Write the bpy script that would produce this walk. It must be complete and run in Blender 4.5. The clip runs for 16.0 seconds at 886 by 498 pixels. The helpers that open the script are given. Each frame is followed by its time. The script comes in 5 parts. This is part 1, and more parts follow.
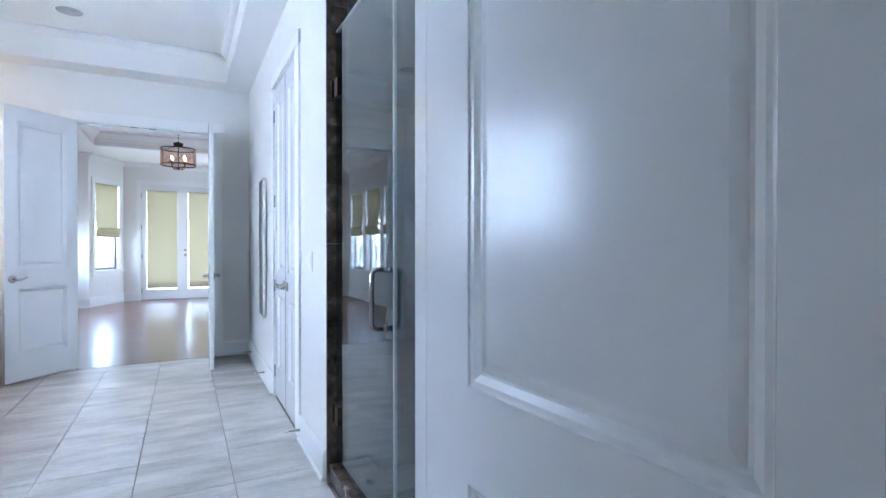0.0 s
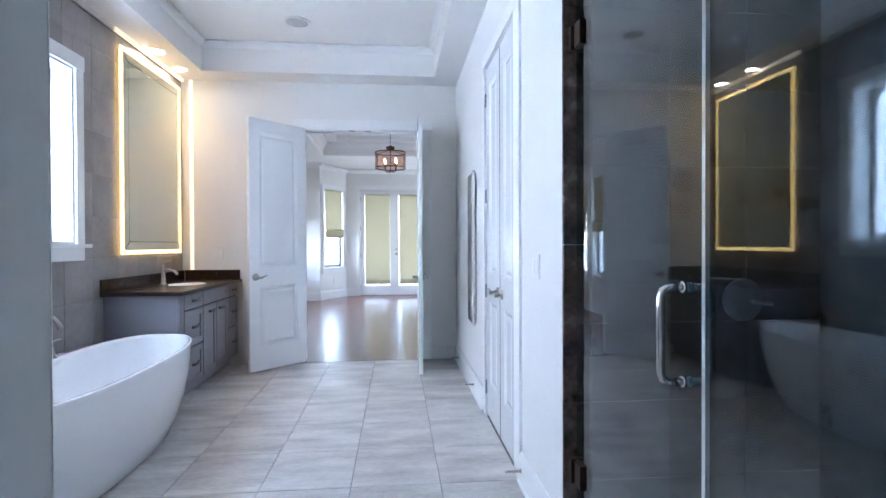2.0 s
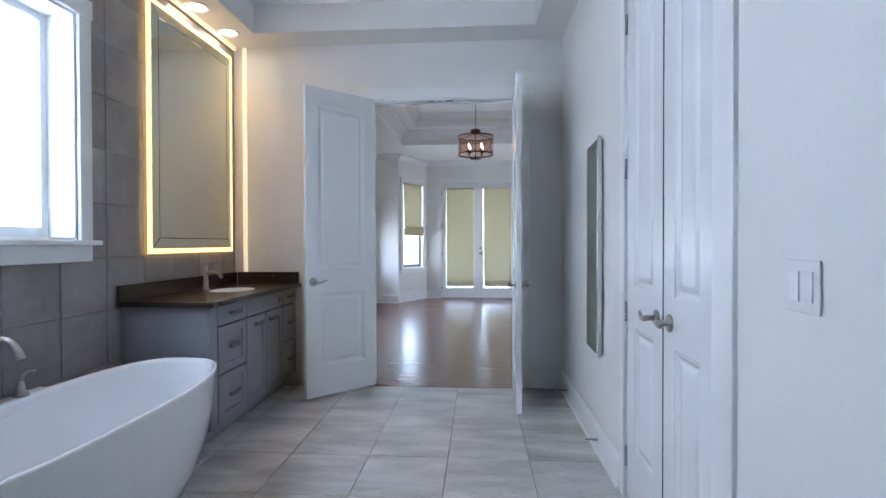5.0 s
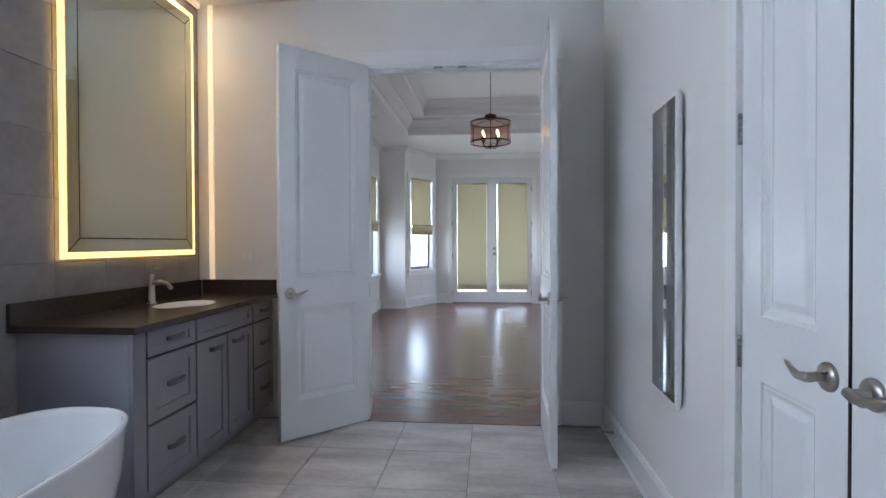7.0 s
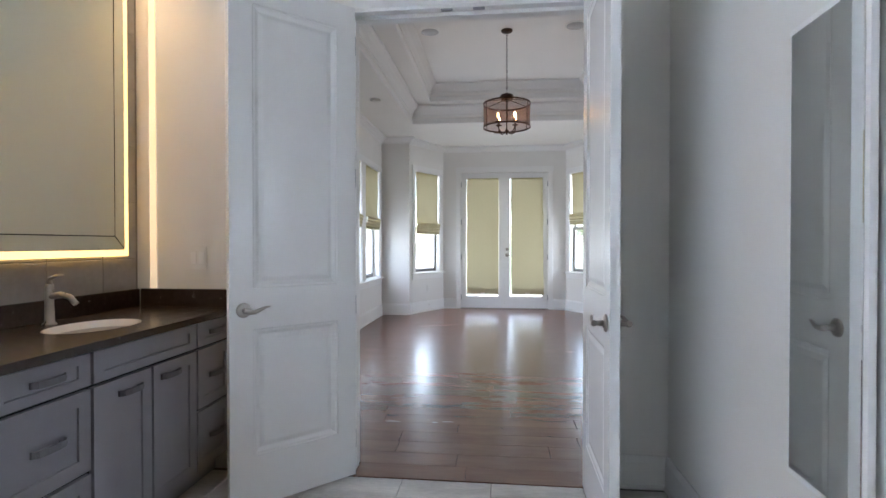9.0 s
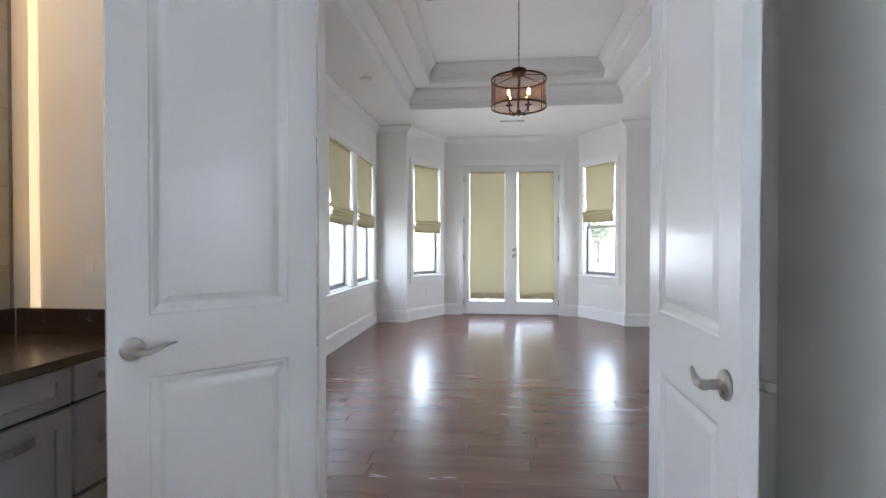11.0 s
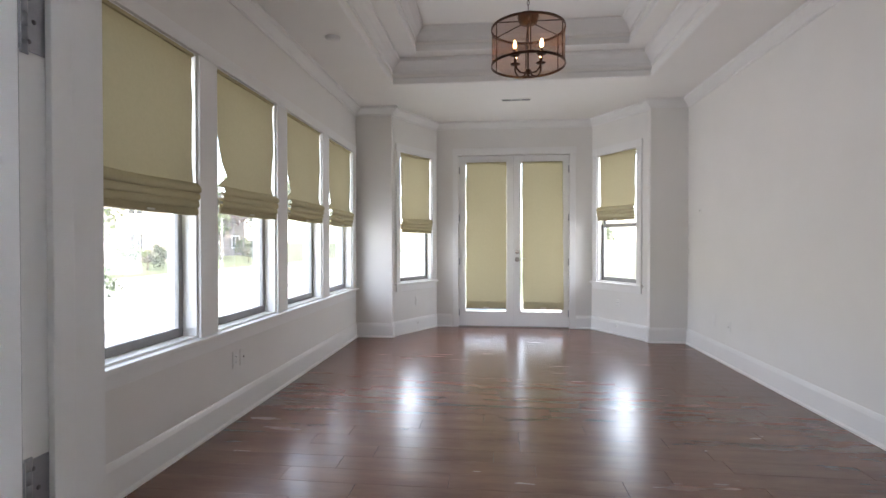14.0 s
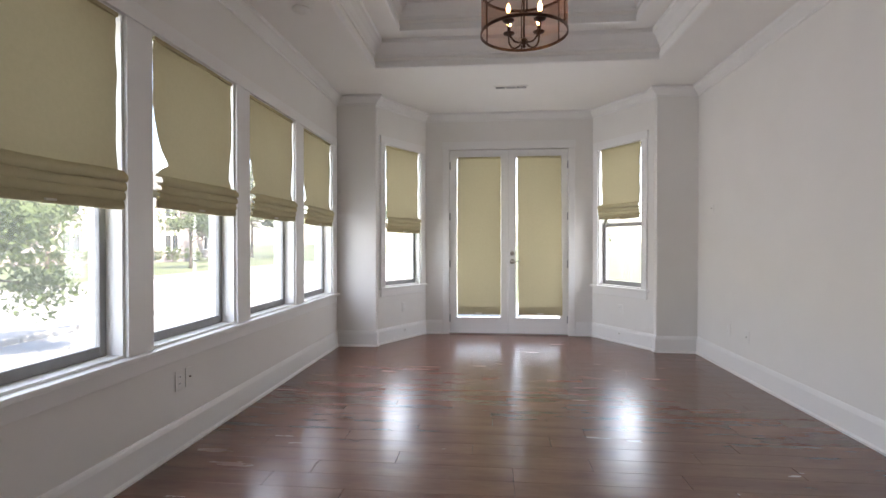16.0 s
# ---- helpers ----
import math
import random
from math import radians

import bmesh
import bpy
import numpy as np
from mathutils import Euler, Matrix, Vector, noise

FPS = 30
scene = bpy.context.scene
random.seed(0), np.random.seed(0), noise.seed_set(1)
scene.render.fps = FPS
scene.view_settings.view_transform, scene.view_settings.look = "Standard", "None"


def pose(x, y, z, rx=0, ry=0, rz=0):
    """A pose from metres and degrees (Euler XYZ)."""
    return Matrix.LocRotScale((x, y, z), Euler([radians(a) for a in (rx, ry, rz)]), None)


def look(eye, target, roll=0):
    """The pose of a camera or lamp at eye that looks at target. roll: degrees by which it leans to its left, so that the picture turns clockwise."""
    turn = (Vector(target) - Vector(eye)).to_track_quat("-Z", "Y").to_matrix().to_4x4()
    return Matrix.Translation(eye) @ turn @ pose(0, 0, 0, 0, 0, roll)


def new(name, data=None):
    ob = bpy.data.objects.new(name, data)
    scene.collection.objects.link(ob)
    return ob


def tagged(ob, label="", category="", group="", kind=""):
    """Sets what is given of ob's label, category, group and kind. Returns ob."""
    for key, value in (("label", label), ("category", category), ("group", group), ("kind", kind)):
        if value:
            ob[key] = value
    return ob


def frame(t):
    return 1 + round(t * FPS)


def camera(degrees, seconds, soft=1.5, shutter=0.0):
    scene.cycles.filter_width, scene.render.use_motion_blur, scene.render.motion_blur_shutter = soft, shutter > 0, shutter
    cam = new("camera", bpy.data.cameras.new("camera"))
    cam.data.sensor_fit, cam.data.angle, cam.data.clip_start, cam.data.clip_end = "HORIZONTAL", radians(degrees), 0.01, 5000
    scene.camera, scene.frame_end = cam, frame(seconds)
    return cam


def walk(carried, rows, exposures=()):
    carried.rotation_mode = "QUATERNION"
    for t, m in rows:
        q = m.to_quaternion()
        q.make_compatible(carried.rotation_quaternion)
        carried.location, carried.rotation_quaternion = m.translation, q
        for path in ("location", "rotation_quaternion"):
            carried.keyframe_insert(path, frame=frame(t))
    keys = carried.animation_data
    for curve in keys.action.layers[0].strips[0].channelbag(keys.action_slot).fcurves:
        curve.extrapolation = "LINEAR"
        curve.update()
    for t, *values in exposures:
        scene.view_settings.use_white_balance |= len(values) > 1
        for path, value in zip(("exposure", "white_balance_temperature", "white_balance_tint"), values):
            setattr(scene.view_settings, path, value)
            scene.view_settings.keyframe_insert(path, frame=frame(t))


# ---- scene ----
cam = camera(83.0, 16.0)
PATH = [
    (0, (0.381, 1.135, 1.21), (1.295, 2.914, 1.197), 0.0),
    (0.5, (0.395, 1.308, 1.208), (1.142, 3.163, 1.195), -0.1),
    (1, (0.417, 1.452, 1.224), (0.964, 3.376, 1.208), -0.3),
    (1.5, (0.424, 1.624, 1.228), (0.762, 3.595, 1.21), -0.3),
    (2, (0.383, 1.801, 1.223), (0.566, 3.793, 1.205), -0.2),
    (2.5, (0.355, 1.963, 1.222), (0.427, 3.962, 1.205), -0.2),
    (3, (0.359, 2.147, 1.214), (0.384, 4.146, 1.194), -0.4),
    (3.5, (0.372, 2.344, 1.216), (0.359, 4.343, 1.194), -0.5),
    (4, (0.35, 2.527, 1.209), (0.277, 4.526, 1.189), -0.4),
    (6.5, (0.281, 3.536, 1.225), (0.114, 5.529, 1.199), -0.1),
    (7, (0.256, 3.745, 1.224), (0.074, 5.737, 1.2), -0.2),
    (7.5, (0.24, 3.944, 1.214), (0.051, 5.934, 1.189), -0.2),
    (8, (0.24, 4.173, 1.219), (0.042, 6.163, 1.194), -0.2),
    (8.5, (0.215, 4.375, 1.215), (0.012, 6.365, 1.192), -0.1),
    (9, (0.169, 4.577, 1.218), (-0.042, 6.566, 1.196), 0.0),
    (11.5, (0.082, 5.568, 1.225), (-0.135, 7.556, 1.201), -0.0),
    (12, (0.076, 5.759, 1.22), (-0.141, 7.747, 1.197), -0.1),
    (12.5, (0.088, 5.978, 1.221), (-0.124, 7.966, 1.195), -0.1),
    (13, (0.084, 6.19, 1.228), (-0.124, 8.18, 1.207), -0.1),
    (13.5, (0.069, 6.367, 1.227), (-0.14, 8.356, 1.206), -0.1),
    (14, (0.064, 6.528, 1.248), (-0.147, 8.516, 1.223), 0.0),
    (14.5, (0.065, 6.676, 1.235), (-0.14, 8.666, 1.211), 0.0),
    (15, (0.087, 6.838, 1.238), (-0.11, 8.828, 1.214), -0.0),
    (15.5, (0.089, 6.96, 1.239), (-0.102, 8.951, 1.219), 0.0),
    (16, (0.097, 7.064, 1.241), (-0.098, 9.054, 1.221), 0.0),
]
# the film's camera darkens and warms its picture as it leaves the bright bathroom
EXPOSURES = [(0, 3.6, 5500, 15), (1, 3.6, 5500, 15), (2, 3.52, 5580, 16), (4, 3.16, 5750, 16), (6.5, 2.63, 5950, 16), (9, 2.96, 6430, 16), (11.5, 3.06, 6520, 16), (13.5, 2.86, 6880, 19), (16, 2.7, 7150, 21)]
walk(cam, [(t, look(eye, target, roll)) for t, eye, target, roll in PATH], EXPOSURES)

# ---- world, sun and large lights ----
world = bpy.data.worlds.new("sky_world")
scene.world = world
world.use_nodes = True
wn = world.node_tree
sky = wn.nodes.new("ShaderNodeTexSky")
sky.sky_type, sky.sun_disc = "NISHITA", False
sky.sun_elevation, sky.sun_rotation = radians(52), radians(140)
wn.links.new(sky.outputs[0], wn.nodes["Background"].inputs[0])
wn.nodes["Background"].inputs[1].default_value = 0.15
sun_data = bpy.data.lights.new("sun", "SUN")
sun_data.energy, sun_data.angle, sun_data.color = 4.2, radians(0.5), (1.0, 0.95, 0.87)
sun = new("sun", sun_data)
sun.matrix_world = look((30, -30, 50), (0, 0, 0))


def area(name, eye, target, w, h, watts, color=(0.86, 0.93, 1.0)):
    """An area lamp in a window's opening, for the light of the sky."""
    d = bpy.data.lights.new(name, "AREA")
    d.shape, d.size, d.size_y, d.energy, d.color = "RECTANGLE", w, h, watts, color
    ob = new(name, d)
    ob.matrix_world = look(eye, target)
    return ob


area("bath_daylight", (-2.03, 4.31, 1.83), (0, 4.31, 1.83), 2.12, 1.15, 12.7, (0.8, 0.9, 1.0))
for k in range(4):
    area("window_daylight", (-2.03, 9.005 + 1.11 * k, 1.53), (0, 9.005 + 1.11 * k, 1.53), 0.82, 1.66, (2.9, 3.3, 3.9, 4.2)[k], (0.8, 0.9, 1.0))
area("bay_daylight", (-1.27, 13.64, 1.59), (-0.40, 13.15, 1.59), 0.64, 1.7, 5.3, (0.8, 0.9, 1.0))
area("bay_daylight", (1.93, 13.64, 1.59), (1.08, 13.11, 1.59), 0.64, 1.7, 5.3, (0.8, 0.9, 1.0))
area("french_door_daylight", (0.315, 14.14, 1.32), (0.315, 12.0, 1.32), 1.5, 2.3, 11.5, (0.8, 0.9, 1.0))

# ---- materials ----


def principled(name, col, rough=0.5, metal=0.0, var=0.06, scale=6.0, fine=60.0, bump=0.05, stretch=(1, 1, 1), spec=0.5, coat=0.0, col2=None, rand=0.0, rough_var=0.08, dist=0.004):
    """A surface with variation at two scales, in metres: stains and grain, with a little relief."""
    m = bpy.data.materials.new(name)
    m.use_nodes = True
    nt = m.node_tree
    n, l = nt.nodes, nt.links
    b = n["Principled BSDF"]
    geo = n.new("ShaderNodeNewGeometry")
    mp = n.new("ShaderNodeMapping")
    mp.inputs["Scale"].default_value = stretch
    l.new(geo.outputs["Position"], mp.inputs["Vector"])
    big = n.new("ShaderNodeTexNoise")
    big.inputs["Scale"].default_value, big.inputs["Detail"].default_value = scale, 4
    small = n.new("ShaderNodeTexNoise")
    small.inputs["Scale"].default_value, small.inputs["Detail"].default_value = fine, 3
    if rand:
        info = n.new("ShaderNodeObjectInfo")
        off = n.new("ShaderNodeVectorMath")
        off.operation = "ADD"
        sc = n.new("ShaderNodeVectorMath")
        sc.operation = "SCALE"
        sc.inputs["Scale"].default_value = 37.0
        comb = n.new("ShaderNodeCombineXYZ")
        for k in range(3):
            l.new(info.outputs["Random"], comb.inputs[k])
        l.new(comb.outputs[0], sc.inputs[0])
        l.new(mp.outputs[0], off.inputs[0])
        l.new(sc.outputs[0], off.inputs[1])
        src = off.outputs[0]
    else:
        src = mp.outputs[0]
    l.new(src, big.inputs["Vector"])
    l.new(src, small.inputs["Vector"])
    add = n.new("ShaderNodeMath")
    add.operation = "MULTIPLY_ADD"
    add.inputs[1].default_value = 0.35
    l.new(small.outputs["Fac"], add.inputs[0])
    l.new(big.outputs["Fac"], add.inputs[2])
    last = add.outputs[0]
    if rand:
        ra = n.new("ShaderNodeMath")
        ra.operation = "MULTIPLY_ADD"
        ra.inputs[1].default_value = rand
        l.new(info.outputs["Random"], ra.inputs[0])
        l.new(last, ra.inputs[2])
        last = ra.outputs[0]
    ramp = n.new("ShaderNodeValToRGB")
    c2 = col2 or tuple(max(0, c * (1 - 2.2 * var)) for c in col)
    c1 = tuple(min(1, c * (1 + var)) for c in col)
    ramp.color_ramp.elements[0].position, ramp.color_ramp.elements[1].position = 0.42, 0.95 + rand
    ramp.color_ramp.elements[0].color, ramp.color_ramp.elements[1].color = (*c2, 1), (*c1, 1)
    l.new(last, ramp.inputs[0])
    l.new(ramp.outputs[0], b.inputs["Base Color"])
    rr = n.new("ShaderNodeMapRange")
    rr.inputs["To Min"].default_value, rr.inputs["To Max"].default_value = max(0.02, rough - rough_var), min(1, rough + rough_var)
    l.new(big.outputs["Fac"], rr.inputs["Value"])
    l.new(rr.outputs[0], b.inputs["Roughness"])
    b.inputs["Metallic"].default_value = metal
    b.inputs["Specular IOR Level"].default_value = spec
    b.inputs["Coat Weight"].default_value = coat
    if bump:
        bp = n.new("ShaderNodeBump")
        bp.inputs["Strength"].default_value, bp.inputs["Distance"].default_value = bump, dist
        l.new(last if not rand else add.outputs[0], bp.inputs["Height"])
        l.new(bp.outputs[0], b.inputs["Normal"])
    return m


def emitter(name, col, strength):
    m = bpy.data.materials.new(name)
    m.use_nodes = True
    b = m.node_tree.nodes["Principled BSDF"]
    b.inputs["Base Color"].default_value = (*col, 1)
    b.inputs["Emission Color"].default_value = (*col, 1)
    b.inputs["Emission Strength"].default_value = strength
    return m


def pane_material(name, tint, gloss=1.0, rough=0.0, haze=0.0):
    """Clear pane: see-through with Fresnel gloss; haze mixes a painted veil of daylight glare into it."""
    m = bpy.data.materials.new(name)
    m.use_nodes = True
    n, l = m.node_tree.nodes, m.node_tree.links
    n.remove(n["Principled BSDF"])
    tr = n.new("ShaderNodeBsdfTransparent")
    tr.inputs[0].default_value = (*tint, 1)
    gl = n.new("ShaderNodeBsdfGlossy")
    gl.inputs["Roughness"].default_value = rough
    lw = n.new("ShaderNodeLayerWeight")
    lw.inputs["Blend"].default_value = 0.5
    pw = n.new("ShaderNodeMath")
    pw.operation, pw.inputs[1].default_value = "POWER", 4.0
    l.new(lw.outputs["Facing"], pw.inputs[0])
    mu = n.new("ShaderNodeMath")
    mu.operation, mu.use_clamp = "MULTIPLY_ADD", True
    mu.inputs[1].default_value, mu.inputs[2].default_value = 0.9, 0.04 * gloss
    l.new(pw.outputs[0], mu.inputs[0])
    mx = n.new("ShaderNodeMixShader")
    l.new(mu.outputs[0], mx.inputs[0])
    # white translucent layer that stands in for the glare over the view outside
    film = n.new("ShaderNodeBsdfTranslucent")
    film.inputs[0].default_value = (0.95, 0.95, 0.95, 1)
    md = n.new("ShaderNodeMixShader")
    md.inputs[0].default_value = haze
    l.new(tr.outputs[0], md.inputs[1])
    l.new(film.outputs[0], md.inputs[2])
    l.new(md.outputs[0], mx.inputs[1])
    l.new(gl.outputs[0], mx.inputs[2])
    l.new(mx.outputs[0], n["Material Output"].inputs[0])
    return m


def cloth_material(name, col, through_share, weave=900.0, clear=0.0):
    """Woven cloth that lets light through; clear is the share of open mesh."""
    m = bpy.data.materials.new(name)
    m.use_nodes = True
    n, l = m.node_tree.nodes, m.node_tree.links
    n.remove(n["Principled BSDF"])
    geo = n.new("ShaderNodeNewGeometry")
    noi = n.new("ShaderNodeTexNoise")
    noi.inputs["Scale"].default_value = 140
    l.new(geo.outputs["Position"], noi.inputs["Vector"])
    cl = n.new("ShaderNodeTexNoise")
    cl.inputs["Scale"].default_value = 45
    l.new(geo.outputs["Position"], cl.inputs["Vector"])
    ad = n.new("ShaderNodeMath")
    ad.operation = "MULTIPLY_ADD"
    ad.inputs[1].default_value = 0.6
    l.new(noi.outputs["Fac"], ad.inputs[0])
    l.new(cl.outputs["Fac"], ad.inputs[2])
    rp = n.new("ShaderNodeValToRGB")
    rp.color_ramp.elements[0].position, rp.color_ramp.elements[1].position = 0.5, 1.1
    rp.color_ramp.elements[0].color = (*[c * 0.975 for c in col], 1)
    rp.color_ramp.elements[1].color = (*[min(1, c * 1.02) for c in col], 1)
    l.new(ad.outputs[0], rp.inputs[0])
    di = n.new("ShaderNodeBsdfDiffuse")
    tl = n.new("ShaderNodeBsdfTranslucent")
    l.new(rp.outputs[0], di.inputs[0])
    l.new(rp.outputs[0], tl.inputs[0])
    mx = n.new("ShaderNodeMixShader")
    mx.inputs[0].default_value = through_share
    l.new(di.outputs[0], mx.inputs[1])
    l.new(tl.outputs[0], mx.inputs[2])
    top = mx.outputs[0]
    if clear:
        tr = n.new("ShaderNodeBsdfTransparent")
        m2 = n.new("ShaderNodeMixShader")
        m2.inputs[0].default_value = clear
        l.new(top, m2.inputs[1])
        l.new(tr.outputs[0], m2.inputs[2])
        top = m2.outputs[0]
    l.new(top, n["Material Output"].inputs[0])
    return m


PAINT_WALL = principled("wall_paint", (0.81, 0.795, 0.765), 0.62, rough_var=0.02, var=0.012, scale=2.5, fine=220, bump=0.04, dist=0.0015)
PAINT_CEIL = principled("ceiling_paint", (0.86, 0.845, 0.815), 0.7, rough_var=0.02, var=0.01, scale=2, fine=260, bump=0.04, dist=0.0015)
PAINT_TRIM = principled("trim_paint", (0.84, 0.835, 0.82), 0.35, rough_var=0.015, var=0.008, scale=4, fine=120, bump=0.0, dist=0.001)
PAINT_DOOR = principled("door_paint", (0.83, 0.83, 0.825), 0.21, rough_var=0.015, var=0.008, scale=3, fine=90, bump=0.0, dist=0.001)
FLOOR_TILE = principled("floor_tile", (0.62, 0.59, 0.56), 0.34, var=0.22, scale=2.2, fine=24, bump=0.04, stretch=(1.0, 3.2, 1), rand=0.08)
GROUT = principled("grout", (0.24, 0.225, 0.21), 0.85, var=0.12, scale=12, fine=150, bump=0.2)
WALL_TILE = principled("wall_tile", (0.33, 0.305, 0.295), 0.42, var=0.14, scale=3.0, fine=26, bump=0.05, rand=0.12)
OAK = principled("stained_oak", (0.185, 0.086, 0.06), 0.25, var=0.2, scale=5.0, fine=34, bump=0.2, stretch=(0.3, 1.5, 1), rand=0.1, rough_var=0.06, dist=0.004, col2=(0.122, 0.055, 0.038), spec=0.95)
OAK_GAP = principled("plank_gap", (0.06, 0.026, 0.018), 0.6, bump=0)
QUARTZ = principled("dark_quartz", (0.05, 0.036, 0.034), 0.24, var=0.1, scale=40, fine=300, bump=0.02)
VANITY_PAINT = principled("vanity_paint", (0.29, 0.29, 0.325), 0.4, var=0.04, scale=5, fine=150, bump=0.03)
# near-black colour that paints the shade between the vanity's fronts
VANITY_GAP_SHADE = principled("cabinet_shadow_gap", (0.012, 0.012, 0.014), 0.8, bump=0)
ENAMEL = principled("white_acrylic", (0.83, 0.84, 0.85), 0.14, var=0.01, scale=2, fine=40, bump=0.0, coat=0.4)
PORCELAIN = principled("porcelain", (0.85, 0.85, 0.83), 0.1, var=0.01, bump=0)
NICKEL = principled("brushed_nickel", (0.44, 0.41, 0.38), 0.3, metal=1.0, var=0.05, scale=20, fine=300, bump=0.03, dist=0.0006)
HINGE_STEEL = principled("satin_steel", (0.36, 0.37, 0.4), 0.38, metal=1.0, var=0.08, scale=30, fine=300, bump=0.03, dist=0.0006)
PULL_STEEL = principled("dark_satin_steel", (0.2, 0.2, 0.215), 0.42, metal=0.9, var=0.06, scale=30, fine=300, bump=0.02, dist=0.0006)
CHROME = principled("polished_chrome", (0.7, 0.71, 0.72), 0.12, metal=1.0, var=0.03, scale=20, fine=200, bump=0)
DARK_STONE = principled("dark_brown_marble", (0.15, 0.115, 0.095), 0.25, var=0.5, scale=11, fine=45, bump=0.05, rand=0.06, col2=(0.012, 0.009, 0.008))
SHOWER_TILE = principled("shower_tile", (0.12, 0.105, 0.1), 0.3, var=0.35, scale=5, fine=30, bump=0.0, rand=0.15, col2=(0.025, 0.02, 0.018))
MIRROR = principled("mirror_silver", (0.68, 0.7, 0.61), 0.03, metal=1.0, var=0.005, bump=0, rough_var=0.01)
MIRROR_CLEAR = principled("clear_mirror_silver", (0.86, 0.88, 0.87), 0.03, metal=1.0, var=0.005, bump=0, rough_var=0.01)
MIRROR_SEAM = principled("mirror_seam", (0.05, 0.05, 0.045), 0.4, bump=0)
PLASTIC = principled("white_plastic", (0.8, 0.79, 0.76), 0.35, var=0.01, bump=0)
SLOT = principled("dark_slot", (0.03, 0.03, 0.03), 0.7, bump=0)
GRILLE = principled("speaker_grille", (0.5, 0.5, 0.5), 0.6, var=0.1, scale=60, fine=700, bump=0.3, dist=0.002)
SASH_LIGHT = principled("grey_sash", (0.72, 0.73, 0.74), 0.4, var=0.03, bump=0)
SASH = principled("bronze_grey_sash", (0.28, 0.275, 0.27), 0.45, var=0.08, scale=10, fine=120, bump=0.03)
BRONZE = principled("oil_rubbed_bronze", (0.055, 0.03, 0.02), 0.38, metal=0.7, var=0.25, scale=25, fine=200, bump=0.05)
MESH = cloth_material("bronze_wire_mesh", (0.22, 0.135, 0.1), 0.4, clear=0.56)
SHADE_CLOTH = cloth_material("linen_shade", (0.49, 0.435, 0.275), 0.05)
SHADE_LINER = cloth_material("shade_tab", (0.8, 0.78, 0.7), 0.5)
# a small share of painted glare washes out the view outdoors
GLASS = pane_material("window_glass", (0.9, 0.92, 0.91), haze=0.022)
SHOWER_GLASS = pane_material("shower_glass", (0.74, 0.85, 0.9), 1.6)
GLASS_EDGE = principled("green_glass_edge", (0.55, 0.62, 0.62), 0.15, var=0.05, bump=0)
FROSTED = cloth_material("frosted_glass", (0.93, 0.95, 0.96), 0.72)
LED = emitter("warm_led_tape", (1.0, 0.66, 0.2), 0.36)
LED_DIM = emitter("warm_strip_diffuser", (1.0, 0.82, 0.56), 0.075)
DOWNLIGHT = emitter("downlight_lens", (1.0, 0.86, 0.62), 4.5)
BULB = emitter("candle_bulb_glow", (1.0, 0.55, 0.2), 8.0)
BULB_WEAK = emitter("dim_bulb_glow", (1.0, 0.5, 0.17), 2.5)

# ---- helpers for the parts ----


def cuboid(bm, x0, x1, y0, y1, z0, z1, bevel=0.0):
    co = [(x, y, z) for z in (z0, z1) for y in (y0, y1) for x in (x0, x1)]
    v = [bm.verts.new(c) for c in co]
    fs = [bm.faces.new([v[i] for i in q]) for q in ((0, 2, 3, 1), (4, 5, 7, 6), (0, 1, 5, 4), (2, 6, 7, 3), (0, 4, 6, 2), (1, 3, 7, 5))]
    if bevel:
        es = list({e for f in fs for e in f.edges})
        bmesh.ops.bevel(bm, geom=es, offset=bevel, segments=2, profile=0.6, affect="EDGES", clamp_overlap=True)


def tube(bm, pts, radii, n=10, cap=True):
    """A round bar through the points."""
    pts = [Vector(p) for p in pts]
    if not isinstance(radii, (list, tuple)):
        radii = [radii] * len(pts)
    rings = []
    side = None
    for i, p in enumerate(pts):
        d = (pts[min(i + 1, len(pts) - 1)] - pts[max(i - 1, 0)]).normalized()
        if side is None:
            side = d.orthogonal().normalized()
        side = (side - d * side.dot(d)).normalized()
        up = d.cross(side)
        rings.append([bm.verts.new(p + (side * math.cos(2 * math.pi * k / n) + up * math.sin(2 * math.pi * k / n)) * radii[i]) for k in range(n)])
    for a, b in zip(rings, rings[1:]):
        for k in range(n):
            bm.faces.new((a[k], a[(k + 1) % n], b[(k + 1) % n], b[k])).smooth = True
    if cap:
        bm.faces.new(rings[0][::-1])
        bm.faces.new(rings[-1])


def lathe(bm, profile, n=32, centre=(0, 0, 0), axis="z", smooth=True, cap=True):
    """A turned shape: profile rows of (radius, height) along the axis."""
    rings = []
    for r, h in profile:
        ring = []
        for k in range(n):
            a = 2 * math.pi * k / n
            p = (r * math.cos(a), r * math.sin(a), h)
            if axis == "x":
                p = (p[2], p[0], p[1])
            elif axis == "y":
                p = (p[1], p[2], p[0])
            ring.append(bm.verts.new(Vector(p) + Vector(centre)))
        rings.append(ring)
    for a, b in zip(rings, rings[1:]):
        for k in range(n):
            f = bm.faces.new((a[k], a[(k + 1) % n], b[(k + 1) % n], b[k]))
            f.smooth = smooth
    if cap and profile[0][0] > 1e-5:
        bm.faces.new(rings[0][::-1])
    if cap and profile[-1][0] > 1e-5:
        bm.faces.new(rings[-1])


def mesh_of(name, bm, material):
    bmesh.ops.recalc_face_normals(bm, faces=bm.faces)
    me = bpy.data.meshes.new(name)
    bm.to_mesh(me)
    bm.free()
    me.materials.append(material)
    return me


